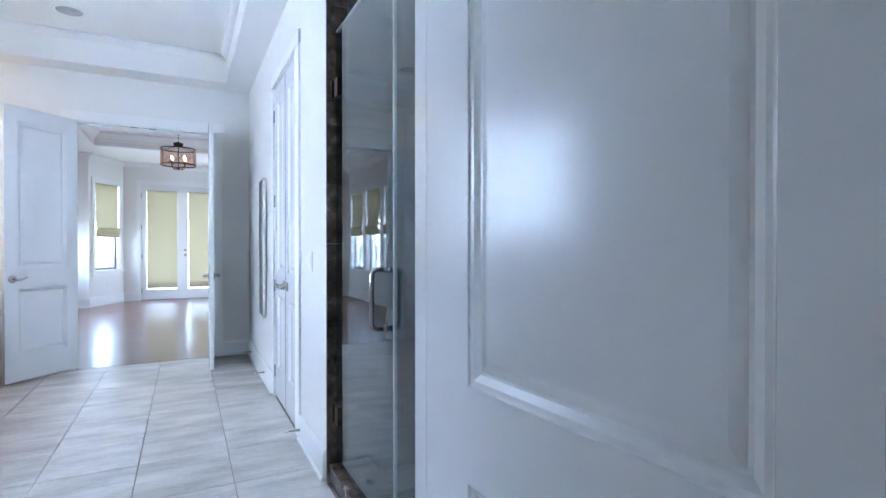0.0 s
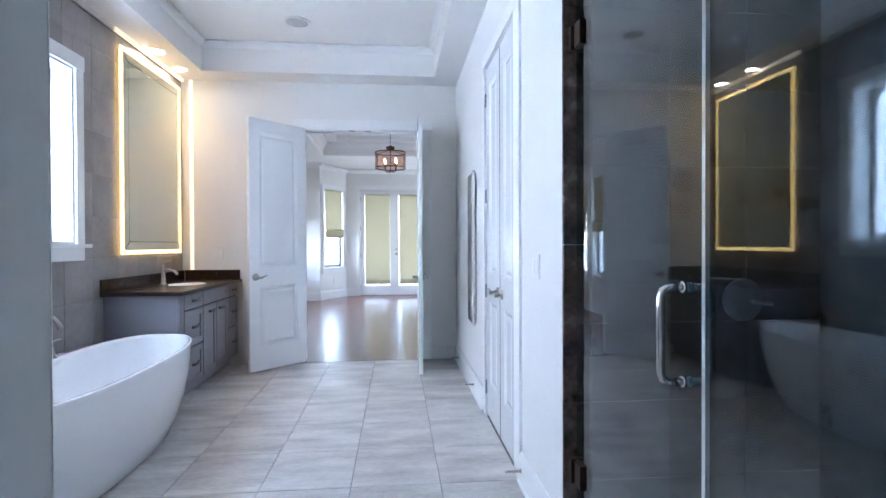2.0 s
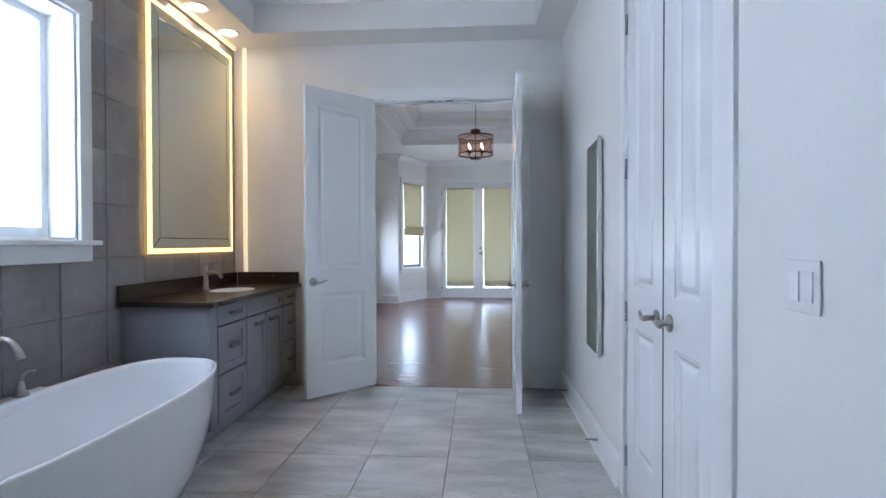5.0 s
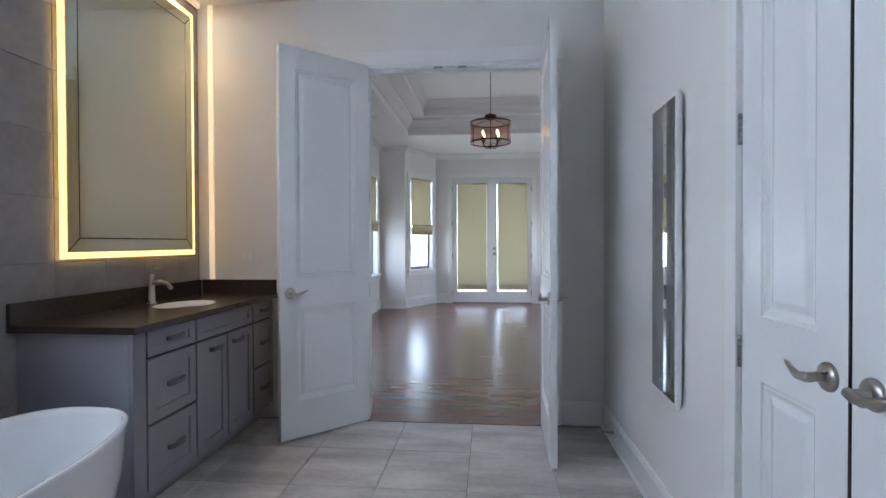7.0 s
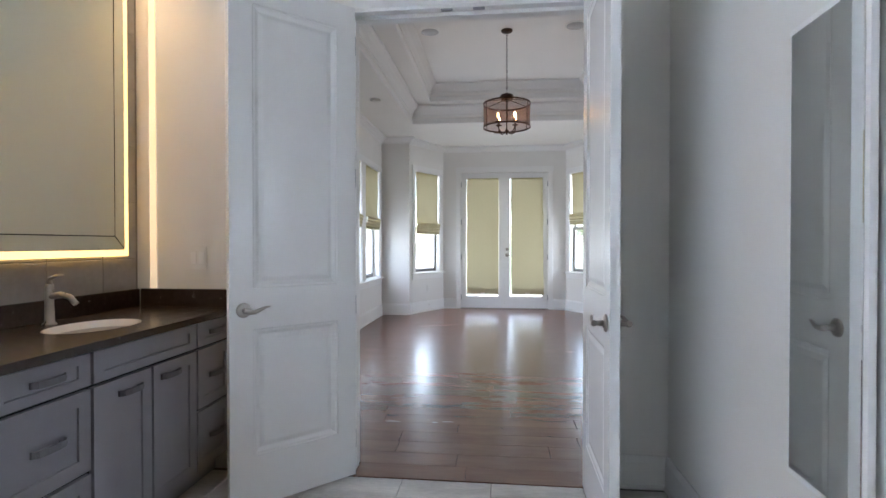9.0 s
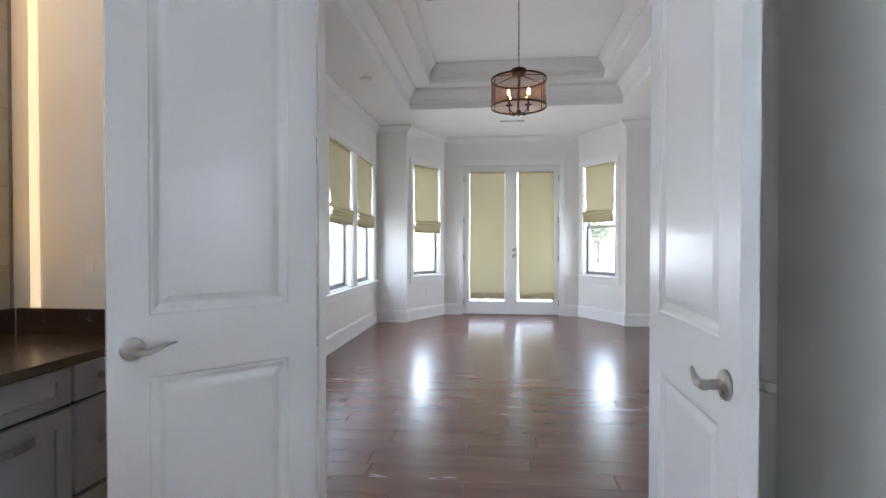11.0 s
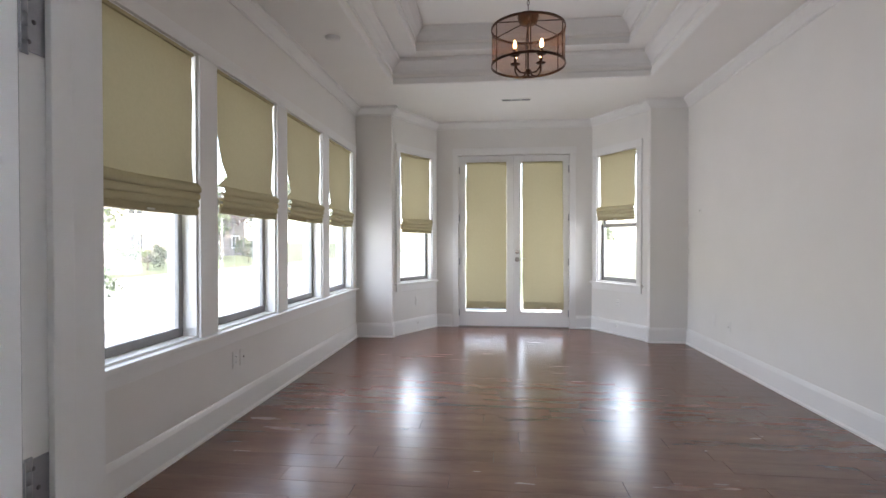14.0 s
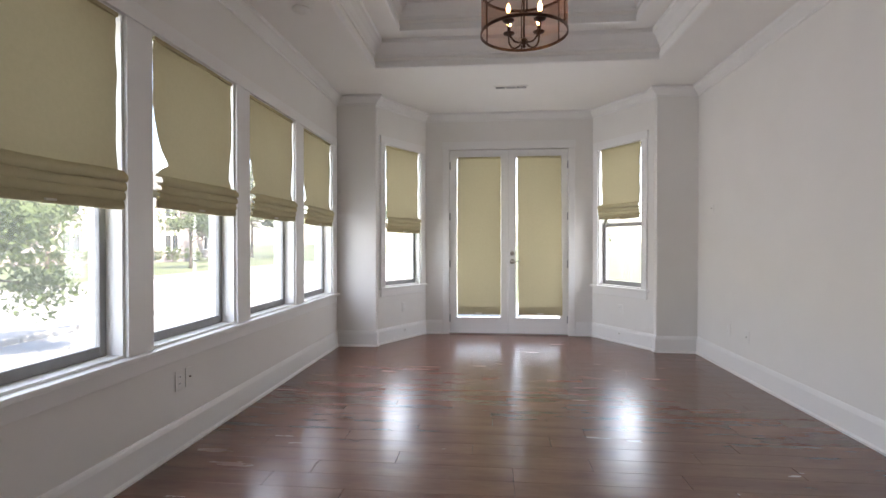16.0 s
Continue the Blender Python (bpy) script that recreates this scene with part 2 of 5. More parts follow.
def part(name, bm, material, parent=None, label="", m=None):
    ob = new(name, mesh_of(name, bm, material))
    if parent is not None:
        ob.parent = parent
    if m is not None:
        ob.matrix_basis = m
    if label:
        ob["label"] = label
    return ob


def thing(name, label, category, m=None, group=""):
    ob = new(name)
    ob.empty_display_size = 0.1
    if m is not None:
        ob.matrix_basis = m
    return tagged(ob, label, category, group)


def structure(ob, label, category):
    return tagged(ob, label, category, kind="structure")


def slab(name, x0, x1, y0, y1, z0, z1, material, parent=None, label="", bevel=0.0):
    bm = bmesh.new()
    cuboid(bm, x0, x1, y0, y1, z0, z1, bevel)
    return part(name, bm, material, parent, label)


def wall(name, p0, p1, thick, z0, z1, openings, material, label):
    """A wall whose room side is on the left of the way from p0 to p1; openings are (s0, s1, z0, z1)."""
    p0, p1 = Vector((*p0, 0)), Vector((*p1, 0))
    u = (p1 - p0).normalized()
    n = Vector((-u.y, u.x, 0))
    L = (p1 - p0).length
    ss = sorted({0, L, *[o[0] for o in openings], *[o[1] for o in openings]})
    zs = sorted({z0, z1, *[o[2] for o in openings], *[o[3] for o in openings]})

    def solid(i, j):
        if not (0 <= i < len(ss) - 1 and 0 <= j < len(zs) - 1):
            return False
        s, z = (ss[i] + ss[i + 1]) / 2, (zs[j] + zs[j + 1]) / 2
        return not any(o[0] < s < o[1] and o[2] < z < o[3] for o in openings)

    bm = bmesh.new()

    def at(s, d, z):
        return bm.verts.new(p0 + u * s - n * d + Vector((0, 0, z)))

    for i in range(len(ss) - 1):
        for j in range(len(zs) - 1):
            if not solid(i, j):
                continue
            a, b, c, e = ss[i], ss[i + 1], zs[j], zs[j + 1]
            for d in (0, thick):
                bm.faces.new([at(a, d, c), at(b, d, c), at(b, d, e), at(a, d, e)])
            if not solid(i - 1, j):
                bm.faces.new([at(a, 0, c), at(a, thick, c), at(a, thick, e), at(a, 0, e)])
            if not solid(i + 1, j):
                bm.faces.new([at(b, 0, c), at(b, thick, c), at(b, thick, e), at(b, 0, e)])
            if not solid(i, j - 1):
                bm.faces.new([at(a, 0, c), at(b, 0, c), at(b, thick, c), at(a, thick, c)])
            if not solid(i, j + 1):
                bm.faces.new([at(a, 0, e), at(b, 0, e), at(b, thick, e), at(a, thick, e)])
    bmesh.ops.remove_doubles(bm, verts=bm.verts, dist=1e-5)
    return structure(part(name, bm, material), label, "wall")


def strip(name, p0, p1, profile, material, label, e0=0.0, e1=0.0, category="trim"):
    """A moulding along a wall: profile rows of (out from the wall, z); the room is on the left."""
    p0, p1 = Vector((*p0, 0)), Vector((*p1, 0))
    u = (p1 - p0).normalized()
    n = Vector((-u.y, u.x, 0))
    bm = bmesh.new()
    ends = []
    for base, ext in ((p0, -e0), (p1, e1)):
        ends.append([bm.verts.new(base + u * (ext * d / max(q[0] for q in profile) if ext else 0) + n * d + Vector((0, 0, z))) for d, z in profile])
    k = len(profile)
    for i in range(k):
        bm.faces.new((ends[0][i], ends[0][(i + 1) % k], ends[1][(i + 1) % k], ends[1][i]))
    bm.faces.new(ends[0])
    bm.faces.new(ends[1][::-1])
    return structure(part(name, bm, material), label, category)


def ring_moulding(name, x0, x1, y0, y1, profile, material, label):
    """Moulding round a rectangle; profile rows of (inset, z)."""
    bm = bmesh.new()
    rings = [[bm.verts.new(c) for c in ((x0 + d, y0 + d, z), (x1 - d, y0 + d, z), (x1 - d, y1 - d, z), (x0 + d, y1 - d, z))] for d, z in profile]
    for a, b in zip(rings, rings[1:]):
        for k in range(4):
            bm.faces.new((a[k], a[(k + 1) % 4], b[(k + 1) % 4], b[k]))
    return structure(part(name, bm, material), label, "trim")

# ---- the bathroom's shell ----
H_BATH, H_BED, H_SHOWER = 2.92, 3.02, 2.92
wall("wall_west", (-1.81, 7.16), (-1.81, 1.3), 0.18, 0, 3.3, [(1.74, 3.96, 1.235, 2.43)], GROUT, "bathroom wall behind the grey tiles, with a window opening")
wall("wall_north", (2.6, 7.16), (-2.0, 7.16), 0.12, 0, 3.3, [(1.95, 3.186, -0.01, 2.44)], PAINT_WALL, "white painted wall with a double doorway to the bedroom")
wall("wall_east", (1.02, 3.69), (1.02, 7.16), 0.12, 0, 3.3, [(0.759, 1.659, -0.01, 2.47)], PAINT_WALL, "white painted wall with a closet doorway")
wall("wall_south", (-1.81, 1.3), (2.1, 1.3), 0.12, 0, 3.3, [(1.89, 2.747, -0.01, 2.46)], PAINT_WALL, "white painted wall with the entrance doorway")
wall("wall_closet_back", (2.1, 1.3), (2.1, 7.16), 0.1, 0, 3.3, [], PAINT_WALL, "plain outer wall behind shower and closet")
wall("wall_partition_east", (-0.05, 2.47), (-0.05, 1.3), 0.06, 0, 2.92, [], PAINT_WALL, "end of a plain painted partition")
wall("wall_partition_west", (-0.17, 1.3), (-0.17, 2.47), 0.06, 0, 2.92, [], PAINT_WALL, "plain painted partition beside the tub")
wall("wall_partition_end", (-0.05, 2.472), (-0.17, 2.472), 0.002, 0, 2.92, [], PAINT_WALL, "narrow end of the painted partition")
wall("wall_shower_south", (1.02, 2.17), (2.1, 2.17), 0.12, 0, 3.3, [], SHOWER_TILE, "dark tiled shower wall")
wall("wall_shower_north", (2.1, 3.69), (1.14, 3.69), 0.1, 0, 3.3, [], SHOWER_TILE, "wall behind the dark marble tiles of the shower")
wall("wall_shower_east", (2.09, 2.17), (2.09, 3.69), 0.008, 0, 2.92, [], SHOWER_TILE, "dark tiled back wall of the shower")
wall("wall_entry_east", (1.02, 1.3), (1.02, 2.05), 0.12, 0, 3.3, [], PAINT_WALL, "white painted wall behind the entrance door")
wall("wall_hall_west", (-0.7, 1.18), (-0.7, -0.9), 0.1, 0, 2.9, [], PAINT_WALL, "plain hall wall")
wall("wall_hall_east", (1.7, -0.9), (1.7, 1.18), 0.1, 0, 2.9, [], PAINT_WALL, "plain hall wall")
# the south wall's opening is added, unseen, so sunlight brightens the entrance door
wall("wall_hall_south", (-0.7, -0.9), (1.7, -0.9), 0.1, 0, 2.9, [(1.0, 1.5, 1.45, 2.45)], PAINT_WALL, "plain hall wall")
structure(slab("ceiling_hall", -0.8, 1.8, -1.0, 1.18, 2.75, 2.9, PAINT_CEIL), "plain white hall ceiling", "ceiling")
structure(slab("floor_hall", -0.8, 1.8, -1.0, 1.18, -0.12, -0.002, FLOOR_TILE), "pale tiled hall floor", "floor")

bm = bmesh.new()
for q in ((-1.99, -1.5, 1.2, 7.16), (0.77, 2.2, 1.2, 7.16)):
    cuboid(bm, *q, H_BATH, 3.3)
for q in ((6.87, 7.16), (1.2, 2.9)):
    cuboid(bm, -1.5, 0.77, *q, H_BATH, 3.3)
cuboid(bm, -1.5, 0.77, 2.9, 6.87, 3.2, 3.3)
structure(part("ceiling_bath", bm, PAINT_CEIL), "white painted bathroom tray ceiling", "ceiling")
ring_moulding("trim_bath_tray", -1.5, 0.77, 2.9, 6.87, [(0.0, 3.14), (0.008, 3.145), (0.02, 3.165), (0.04, 3.182), (0.055, 3.186), (0.057, 3.199)], PAINT_TRIM, "white crown moulding in the bathroom tray")

# white trim that frames the tiled wall
structure(slab("trim_tile_top", -1.80, -1.782, 1.32, 5.90, 2.885, 2.918, PAINT_TRIM, bevel=0.004), "white trim along the top of the tiled wall", "trim")

cl_ = thing("strip_light", "warm glowing strip light along the tiled wall's edge", "light")
slab("upright_strip", -1.728, -1.692, 7.15, 7.1595, 0.972, 2.918, LED_DIM, cl_, bevel=0.002)
slab("ceiling_strip", -1.799, -1.776, 5.902, 7.1395, 2.888, 2.9185, LED_DIM, cl_, bevel=0.002)
BASE = [(0, 0), (0.028, 0), (0.028, 0.012), (0.018, 0.02), (0.016, 0.13), (0.011, 0.147), (0.006, 0.16), (0, 0.16)]
BASE_BED = [(0, 0), (0.032, 0), (0.032, 0.014), (0.018, 0.024), (0.016, 0.155), (0.011, 0.175), (0.005, 0.19), (0, 0.19)]
for p0, p1 in (((1.02, 5.42), (1.02, 7.158)), ((1.02, 3.695), (1.02, 4.322)), ((1.018, 7.16), (0.746, 7.16)), ((-0.682, 7.16), (-1.19, 7.16))):
    strip("baseboard", p0, p1, BASE, PAINT_TRIM, "white painted baseboard", category="baseboard")

# ---- the bedroom's shell ----
wins = [8.55 + 1.11 * k for k in range(4)]
wall("wall_bed_west", (-1.78, 13.0), (-1.78, 7.28), 0.2, 0, 3.6, [(13 - y - 0.91, 13 - y, 0.655, 2.41) for y in wins], PAINT_WALL, "greige painted wall with a row of four windows")
wall("wall_bed_east", (2.42, 7.28), (2.42, 13.0), 0.15, 0, 3.6, [], PAINT_WALL, "plain greige painted wall")
wall("wall_bay_return_west", (-1.30, 13.0), (-1.98, 13.0), 0.12, 0, 3.6, [], PAINT_WALL, "pier between windows and bay")
wall("wall_bay_return_east", (2.57, 13.0), (1.97, 13.0), 0.12, 0, 3.6, [], PAINT_WALL, "pier between wall and bay")
wall("wall_bay_west", (-0.82, 13.95), (-1.30, 13.1), 0.16, 0, 3.6, [(0.13, 0.85, 0.70, 2.48)], PAINT_WALL, "slanting bay wall with a window")
wall("wall_bay_east", (1.97, 13.1), (1.44, 13.95), 0.16, 0, 3.6, [(0.17, 0.89, 0.70, 2.48)], PAINT_WALL, "slanting bay wall with a window")
wall("wall_bay_north", (1.44, 13.95), (-0.82, 13.95), 0.16, 0, 3.6, [(0.32, 1.93, -0.01, 2.535)], PAINT_WALL, "bay wall with french doors")

bm = bmesh.new()
for (x0, x1, y0, y1, a, b) in ((-1.10, 1.71, 8.10, 12.09, H_BED, 3.28), (-0.80, 1.425, 8.35, 11.84, 3.281, 3.52)):
    cuboid(bm, -2.0, x0, 7.28, 14.3, a, b)
    cuboid(bm, x1, 2.6, 7.28, 14.3, a, b)
    cuboid(bm, x0, x1, 7.28, y0, a, b)
    cuboid(bm, x0, x1, y1, 14.3, a, b)
cuboid(bm, -2.0, 2.6, 7.28, 14.3, 3.521, 3.62)
structure(part("ceiling_bedroom", bm, PAINT_CEIL), "white double tray ceiling", "ceiling")
for (x0, x1, y0, y1, a) in ((-1.10, 1.71, 8.10, 12.09, 3.02), (-0.80, 1.425, 8.35, 11.84, 3.28)):
    ring_moulding("trim_tray_crown", x0, x1, y0, y1, [(0, a + 0.11), (0.014, a + 0.112), (0.016, a + 0.14), (0.03, a + 0.155), (0.05, a + 0.185), (0.085, a + 0.215), (0.105, a + 0.225), (0.108, a + 0.258)], PAINT_TRIM, "white crown moulding in the tray ceiling")
    ring_moulding("trim_tray_bead", x0, x1, y0, y1, [(0, a + 0.002), (0.014, a + 0.006), (0.014, a + 0.06), (0.006, a + 0.075), (0, a + 0.08)], PAINT_TRIM, "white lower band of the tray ceiling")
CROWN = [(0, 2.915), (0.012, 2.916), (0.014, 2.935), (0.03, 2.945), (0.05, 2.965), (0.075, 2.985), (0.09, 2.99), (0.092, 3.018), (0, 3.018)]
for p0, p1, e0, e1 in (((-1.78, 13.0), (-1.78, 7.28), -0.09, 0), ((2.42, 7.28), (2.42, 13.0), 0, -0.09), ((-1.30, 13.0), (-1.78, 13.0), 0.09, -0.09), ((2.42, 13.0), (1.97, 13.0), -0.09, 0.09),
                       ((-1.30, 13.1), (-1.30, 13.0), 0, 0.09), ((1.97, 13.0), (1.97, 13.1), 0.09, 0), ((-0.82, 13.95), (-1.30, 13.1), -0.05, 0), ((1.97, 13.1), (1.44, 13.95), 0, -0.05), ((1.44, 13.95), (-0.82, 13.95), -0.05, -0.05), ((-1.78, 7.28), (2.42, 7.28), 0, 0)):
    strip("trim_crown", p0, p1, CROWN, PAINT_TRIM, "white crown moulding", e0, e1)
for p0, p1 in (((-1.78, 13.0), (-1.78, 7.28)), ((2.42, 7.28), (2.42, 13.0)), ((-1.30, 13.0), (-1.78, 13.0)), ((2.42, 13.0), (1.97, 13.0)), ((-1.30, 13.1), (-1.30, 12.984)), ((1.97, 12.984), (1.97, 13.1)), ((-0.82, 13.95), (-1.30, 13.1)), ((1.97, 13.1), (1.44, 13.95)),
               ((1.44, 13.95), (1.215, 13.95)), ((-0.585, 13.95), (-0.82, 13.95)), ((-1.78, 7.28), (-0.682, 7.28)), ((0.746, 7.28), (2.42, 7.28))):
    strip("baseboard", p0, p1, BASE_BED, PAINT_TRIM, "tall white painted baseboard", category="baseboard")

# ---- double doorway: lining, casing, catches ----
dw = thing("door_frame", "white painted lining and casing of the double doorway", "door frame")
dw["kind"] = "structure"
for x0, x1 in ((-0.605, -0.586), (0.65, 0.669)):
    slab("jamb", x0, x1, 7.142, 7.298, 0, 2.44, PAINT_TRIM, dw)
JAMB_X = -0.5857
for z in (0.202, 0.9, 1.558, 2.242):
    bm = bmesh.new()
    cuboid(bm, JAMB_X, JAMB_X + 0.0022, 7.1425, 7.1895, z - 0.0435, z + 0.0435, 0.0008)
    plate_ = part("hinge_plate", bm, HINGE_STEEL, dw, "satin steel hinge plate")
    for dz in (-0.03, 0.0, 0.03):
        bm = bmesh.new()
        lathe(bm, [(0, 0.0022), (0.0035, 0.0022), (0.003, 0.0034), (0, 0.0036)], 10, (JAMB_X, 7.164 + (0.008 if dz == 0 else 0), z + dz), "x")
        part("screw", bm, PULL_STEEL, plate_)
slab("stop_bead", JAMB_X, JAMB_X + 0.011, 7.1905, 7.228, 0.0165, 2.404, PAINT_TRIM, dw, bevel=0.002)
slab("head_jamb", -0.605, 0.669, 7.142, 7.298, 2.425, 2.444, PAINT_TRIM, dw)
for y0, y1 in ((7.138, 7.159), (7.281, 7.30)):
    for x0, x1 in ((-0.681, -0.593), (0.657, 0.745)):
        slab("casing", x0, x1, y0, y1, 0, 2.44, PAINT_TRIM, dw, bevel=0.004)
    slab("head_casing", -0.696, 0.76, y0 - 0.002, y1 + 0.002, 2.441, 2.535, PAINT_TRIM, dw, bevel=0.004)
slab("door_stop", -0.586, 0.65, 7.19, 7.205, 2.405, 2.425, PAINT_TRIM, dw)
for x in (-0.085, 0.08):
    slab("ball_catch", x - 0.03, x + 0.03, 7.148, 7.172, 2.419, 2.4255, HINGE_STEEL, dw, "small steel catch plate", 0.001)


def nested(bm, at, x0, x1, z0, z1, steps):
    """Nested rectangles: steps of (inset, depth); at(x, depth, z) gives the place."""
    rings = [[bm.verts.new(at(*c)) for c in ((x0 + i, d, z0 + i), (x1 - i, d, z0 + i), (x1 - i, d, z1 - i), (x0 + i, d, z1 - i))] for i, d in steps]
    for a, b in zip(rings, rings[1:]):
        for k in range(4):
            bm.faces.new((a[k], a[(k + 1) % 4], b[(k + 1) % 4], b[k]))
    bm.faces.new(rings[-1])


def panelled(bm, w, h, th, panels, steps, both=True):
    """A slab from (0, -th/2, 0) to (w, th/2, h) with sunk panels (x0, x1, z0, z1) in its faces."""
    xs = sorted({0, w, *[p[0] for p in panels], *[p[1] for p in panels]})
    zs = sorted({0, h, *[p[2] for p in panels], *[p[3] for p in panels]})
    for sgn in (-1, 1):
        for i in range(len(xs) - 1):
            for j in range(len(zs) - 1):
                x, z = (xs[i] + xs[i + 1]) / 2, (zs[j] + zs[j + 1]) / 2
                if (both or sgn < 0) and any(p[0] < x < p[1] and p[2] < z < p[3] for p in panels):
                    continue
                bm.faces.new([bm.verts.new((a, sgn * th / 2, c)) for a, c in ((xs[i], zs[j]), (xs[i + 1], zs[j]), (xs[i + 1], zs[j + 1]), (xs[i], zs[j + 1]))])
        if both or sgn < 0:
            for p in panels:
                nested(bm, lambda x, d, z, sgn=sgn: (x, sgn * (th / 2 - d), z), *p, steps)
    bm2 = [((0, 0), (0, h)), ((w, 0), (w, h))]
    for (a, c), (b, e) in bm2:
        bm.faces.new([bm.verts.new(v) for v in ((a, -th / 2, c), (a, th / 2, c), (b, th / 2, e), (b, -th / 2, e))])
    for z in (0, h):
        bm.faces.new([bm.verts.new(v) for v in ((0, -th / 2, z), (w, -th / 2, z), (w, th / 2, z), (0, th / 2, z))])
    bmesh.ops.remove_doubles(bm, verts=bm.verts, dist=1e-5)


MOULD = [(0, 0), (0.0025, 0.0035), (0.006, 0.0045), (0.013, 0.005), (0.02, 0.0085), (0.026, 0.0115), (0.032, 0.0118), (0.036, 0.0105), (0.05, 0.0062), (0.056, 0.0055)]


def lever(parent, x, z, side, way, y):
    """A lever handle on a door's face; way is the direction in which the lever points."""
    h = part("door_handle", bmesh_rosette(x, z, side, y), NICKEL, parent, "brushed nickel rosette")
    bm = bmesh.new()
    o = y + side * 0.045
    tube(bm, [(x, y + side * 0.006, z), (x, o - side * 0.006, z)], [0.0125, 0.011], 12)
    pts = [(x - way * 0.012, o, z + 0.001), (x + way * 0.01, o, z - 0.004), (x + way * 0.035, o + side * 0.002, z - 0.006), (x + way * 0.06, o + side * 0.001, z + 0.003), (x + way * 0.085, o - side * 0.003, z + 0.012), (x + way * 0.11, o - side * 0.012, z + 0.013)]
    tube(bm, pts, [0.011, 0.0125, 0.0105, 0.008, 0.006, 0.003], 10)
    part("lever", bm, NICKEL, h, "curved nickel lever")


def bmesh_rosette(x, z, side, y):
    bm = bmesh.new()
    lathe(bm, [(0.0, 0.0), (0.034, 0.0), (0.034, 0.004), (0.031, 0.009), (0.02, 0.012), (0.0, 0.013)] if side > 0 else [(0.0, 0.0), (0.034, 0.0), (0.034, -0.004), (0.031, -0.009), (0.02, -0.012), (0.0, -0.013)], 28, (x, y, z), "y")
    return bm


def panel_door(name, label, m, w, h, hinge_z, hinge_side, levers, th=0.038, group="", px=None, rail=1.0):
    """A two-panel door leaf whose hinge edge is its local z axis."""
    d = thing(name, label, "door", m, group)
    bm = bmesh.new()
    st = 0.105 if w < 0.7 else 0.115
    panelled(bm, w, h, th, [(*(px or (st, w - st)), 0.235, rail - 0.185), (*(px or (st, w - st)), rail, h - 0.13)], MOULD)
    part("leaf", bm, PAINT_DOOR, d)
    for z in hinge_z:
        bm = bmesh.new()
        for k in range(5):
            zz = z - 0.048 + 0.0192 * k
            tube(bm, [(-0.004, hinge_side * (th / 2 + 0.006), zz), (-0.004, hinge_side * (th / 2 + 0.006), zz + 0.0182)], 0.0068, 8)
        cuboid(bm, -0.003, -0.0006, -th / 2 + 0.003, th / 2, z - 0.048, z + 0.048)
        part("hinge", bm, HINGE_STEEL, d, "satin steel butt hinge")
    for side, way in levers:
        lever(d, w - 0.062, 0.905, side, way, side * th / 2)
    return d


# the left leaf stands half open, the right one square to the wall
panel_door("door_1", "white two-panel double-door leaf standing half open", pose(-0.573, 7.138, 0.012, 0, 0, 225.3), 0.632, 2.425, (0.19, 0.888, 1.546, 2.23), -1, ((1, -1), (-1, -1)), group="double doors")
panel_door("door_2", "white two-panel double-door leaf standing wide open", pose(0.619, 7.128, 0.012, 0, 0, 268.5), 0.668, 2.425, (0.19, 0.888, 1.546, 2.23), 1, ((-1, -1), (1, -1)), group="double doors")
# closet doors, shut
panel_door("closet_door", "closed white two-panel closet door in the wall", pose(1.043, 5.343, 0.012, 0, 0, 270), 0.4525, 2.45, (0.19, 0.88, 1.555, 2.235), -1, ((-1, -1),), group="closet doors")
panel_door("closet_door", "closed white two-panel closet door in the wall", pose(1.043, 4.458, 0.012, 0, 0, 90), 0.4215, 2.45, (0.19, 0.88, 1.555, 2.235), 1, ((1, -1),), group="closet doors")
cf = thing("door_frame", "white painted casing of the closet doors", "door frame")
cf["kind"] = "structure"
for y0, y1 in ((4.325, 4.448), (5.349, 5.418)):
    slab("casing", 1.006, 1.022, y0, y1, 0, 2.475, PAINT_TRIM, cf, bevel=0.003)
slab("head_casing", 1.004, 1.022, 4.315, 5.428, 2.476, 2.56, PAINT_TRIM, cf, bevel=0.003)
# dark strip on the leaf's edge, standing in for shade where the doors meet
slab("gap_shade_strip", 1.0232, 1.062, 4.8848, 4.8902, 0.012, 2.46, SLOT, cf, "dark strip painted as the shade between the closet doors")
for y0, y1 in ((4.449, 4.454), (5.3455, 5.3485)):
    slab("jamb", 1.022, 1.14, y0, y1, 0, 2.47, PAINT_TRIM, cf)
# entrance door, swung in beside the shower
d3 = panel_door("door_3", "white two-panel entrance door swung open beside the shower", pose(0.915, 1.337, 0.012, 0, 0, 94.0), 0.828, 2.43, (0.19, 0.89, 1.55, 2.23), -1, (), group="", px=(0.083, 0.618), rail=0.933)
slab("astragal", 0.775, 0.827, 0.017, 0.0204, 0.0, 2.43, PAINT_DOOR, d3, "narrow strip along the door edge", 0.002)
ef = thing("door_frame", "white painted lining of the entrance doorway", "door frame")
ef["kind"] = "structure"
for x0, x1 in ((0.08, 0.098), (0.918, 0.936)):
    slab("jamb", x0, x1, 1.178, 1.302, 0, 2.46, PAINT_TRIM, ef)
slab("head_jamb", 0.08, 0.936, 1.178, 1.302, 2.441, 2.459, PAINT_TRIM, ef)


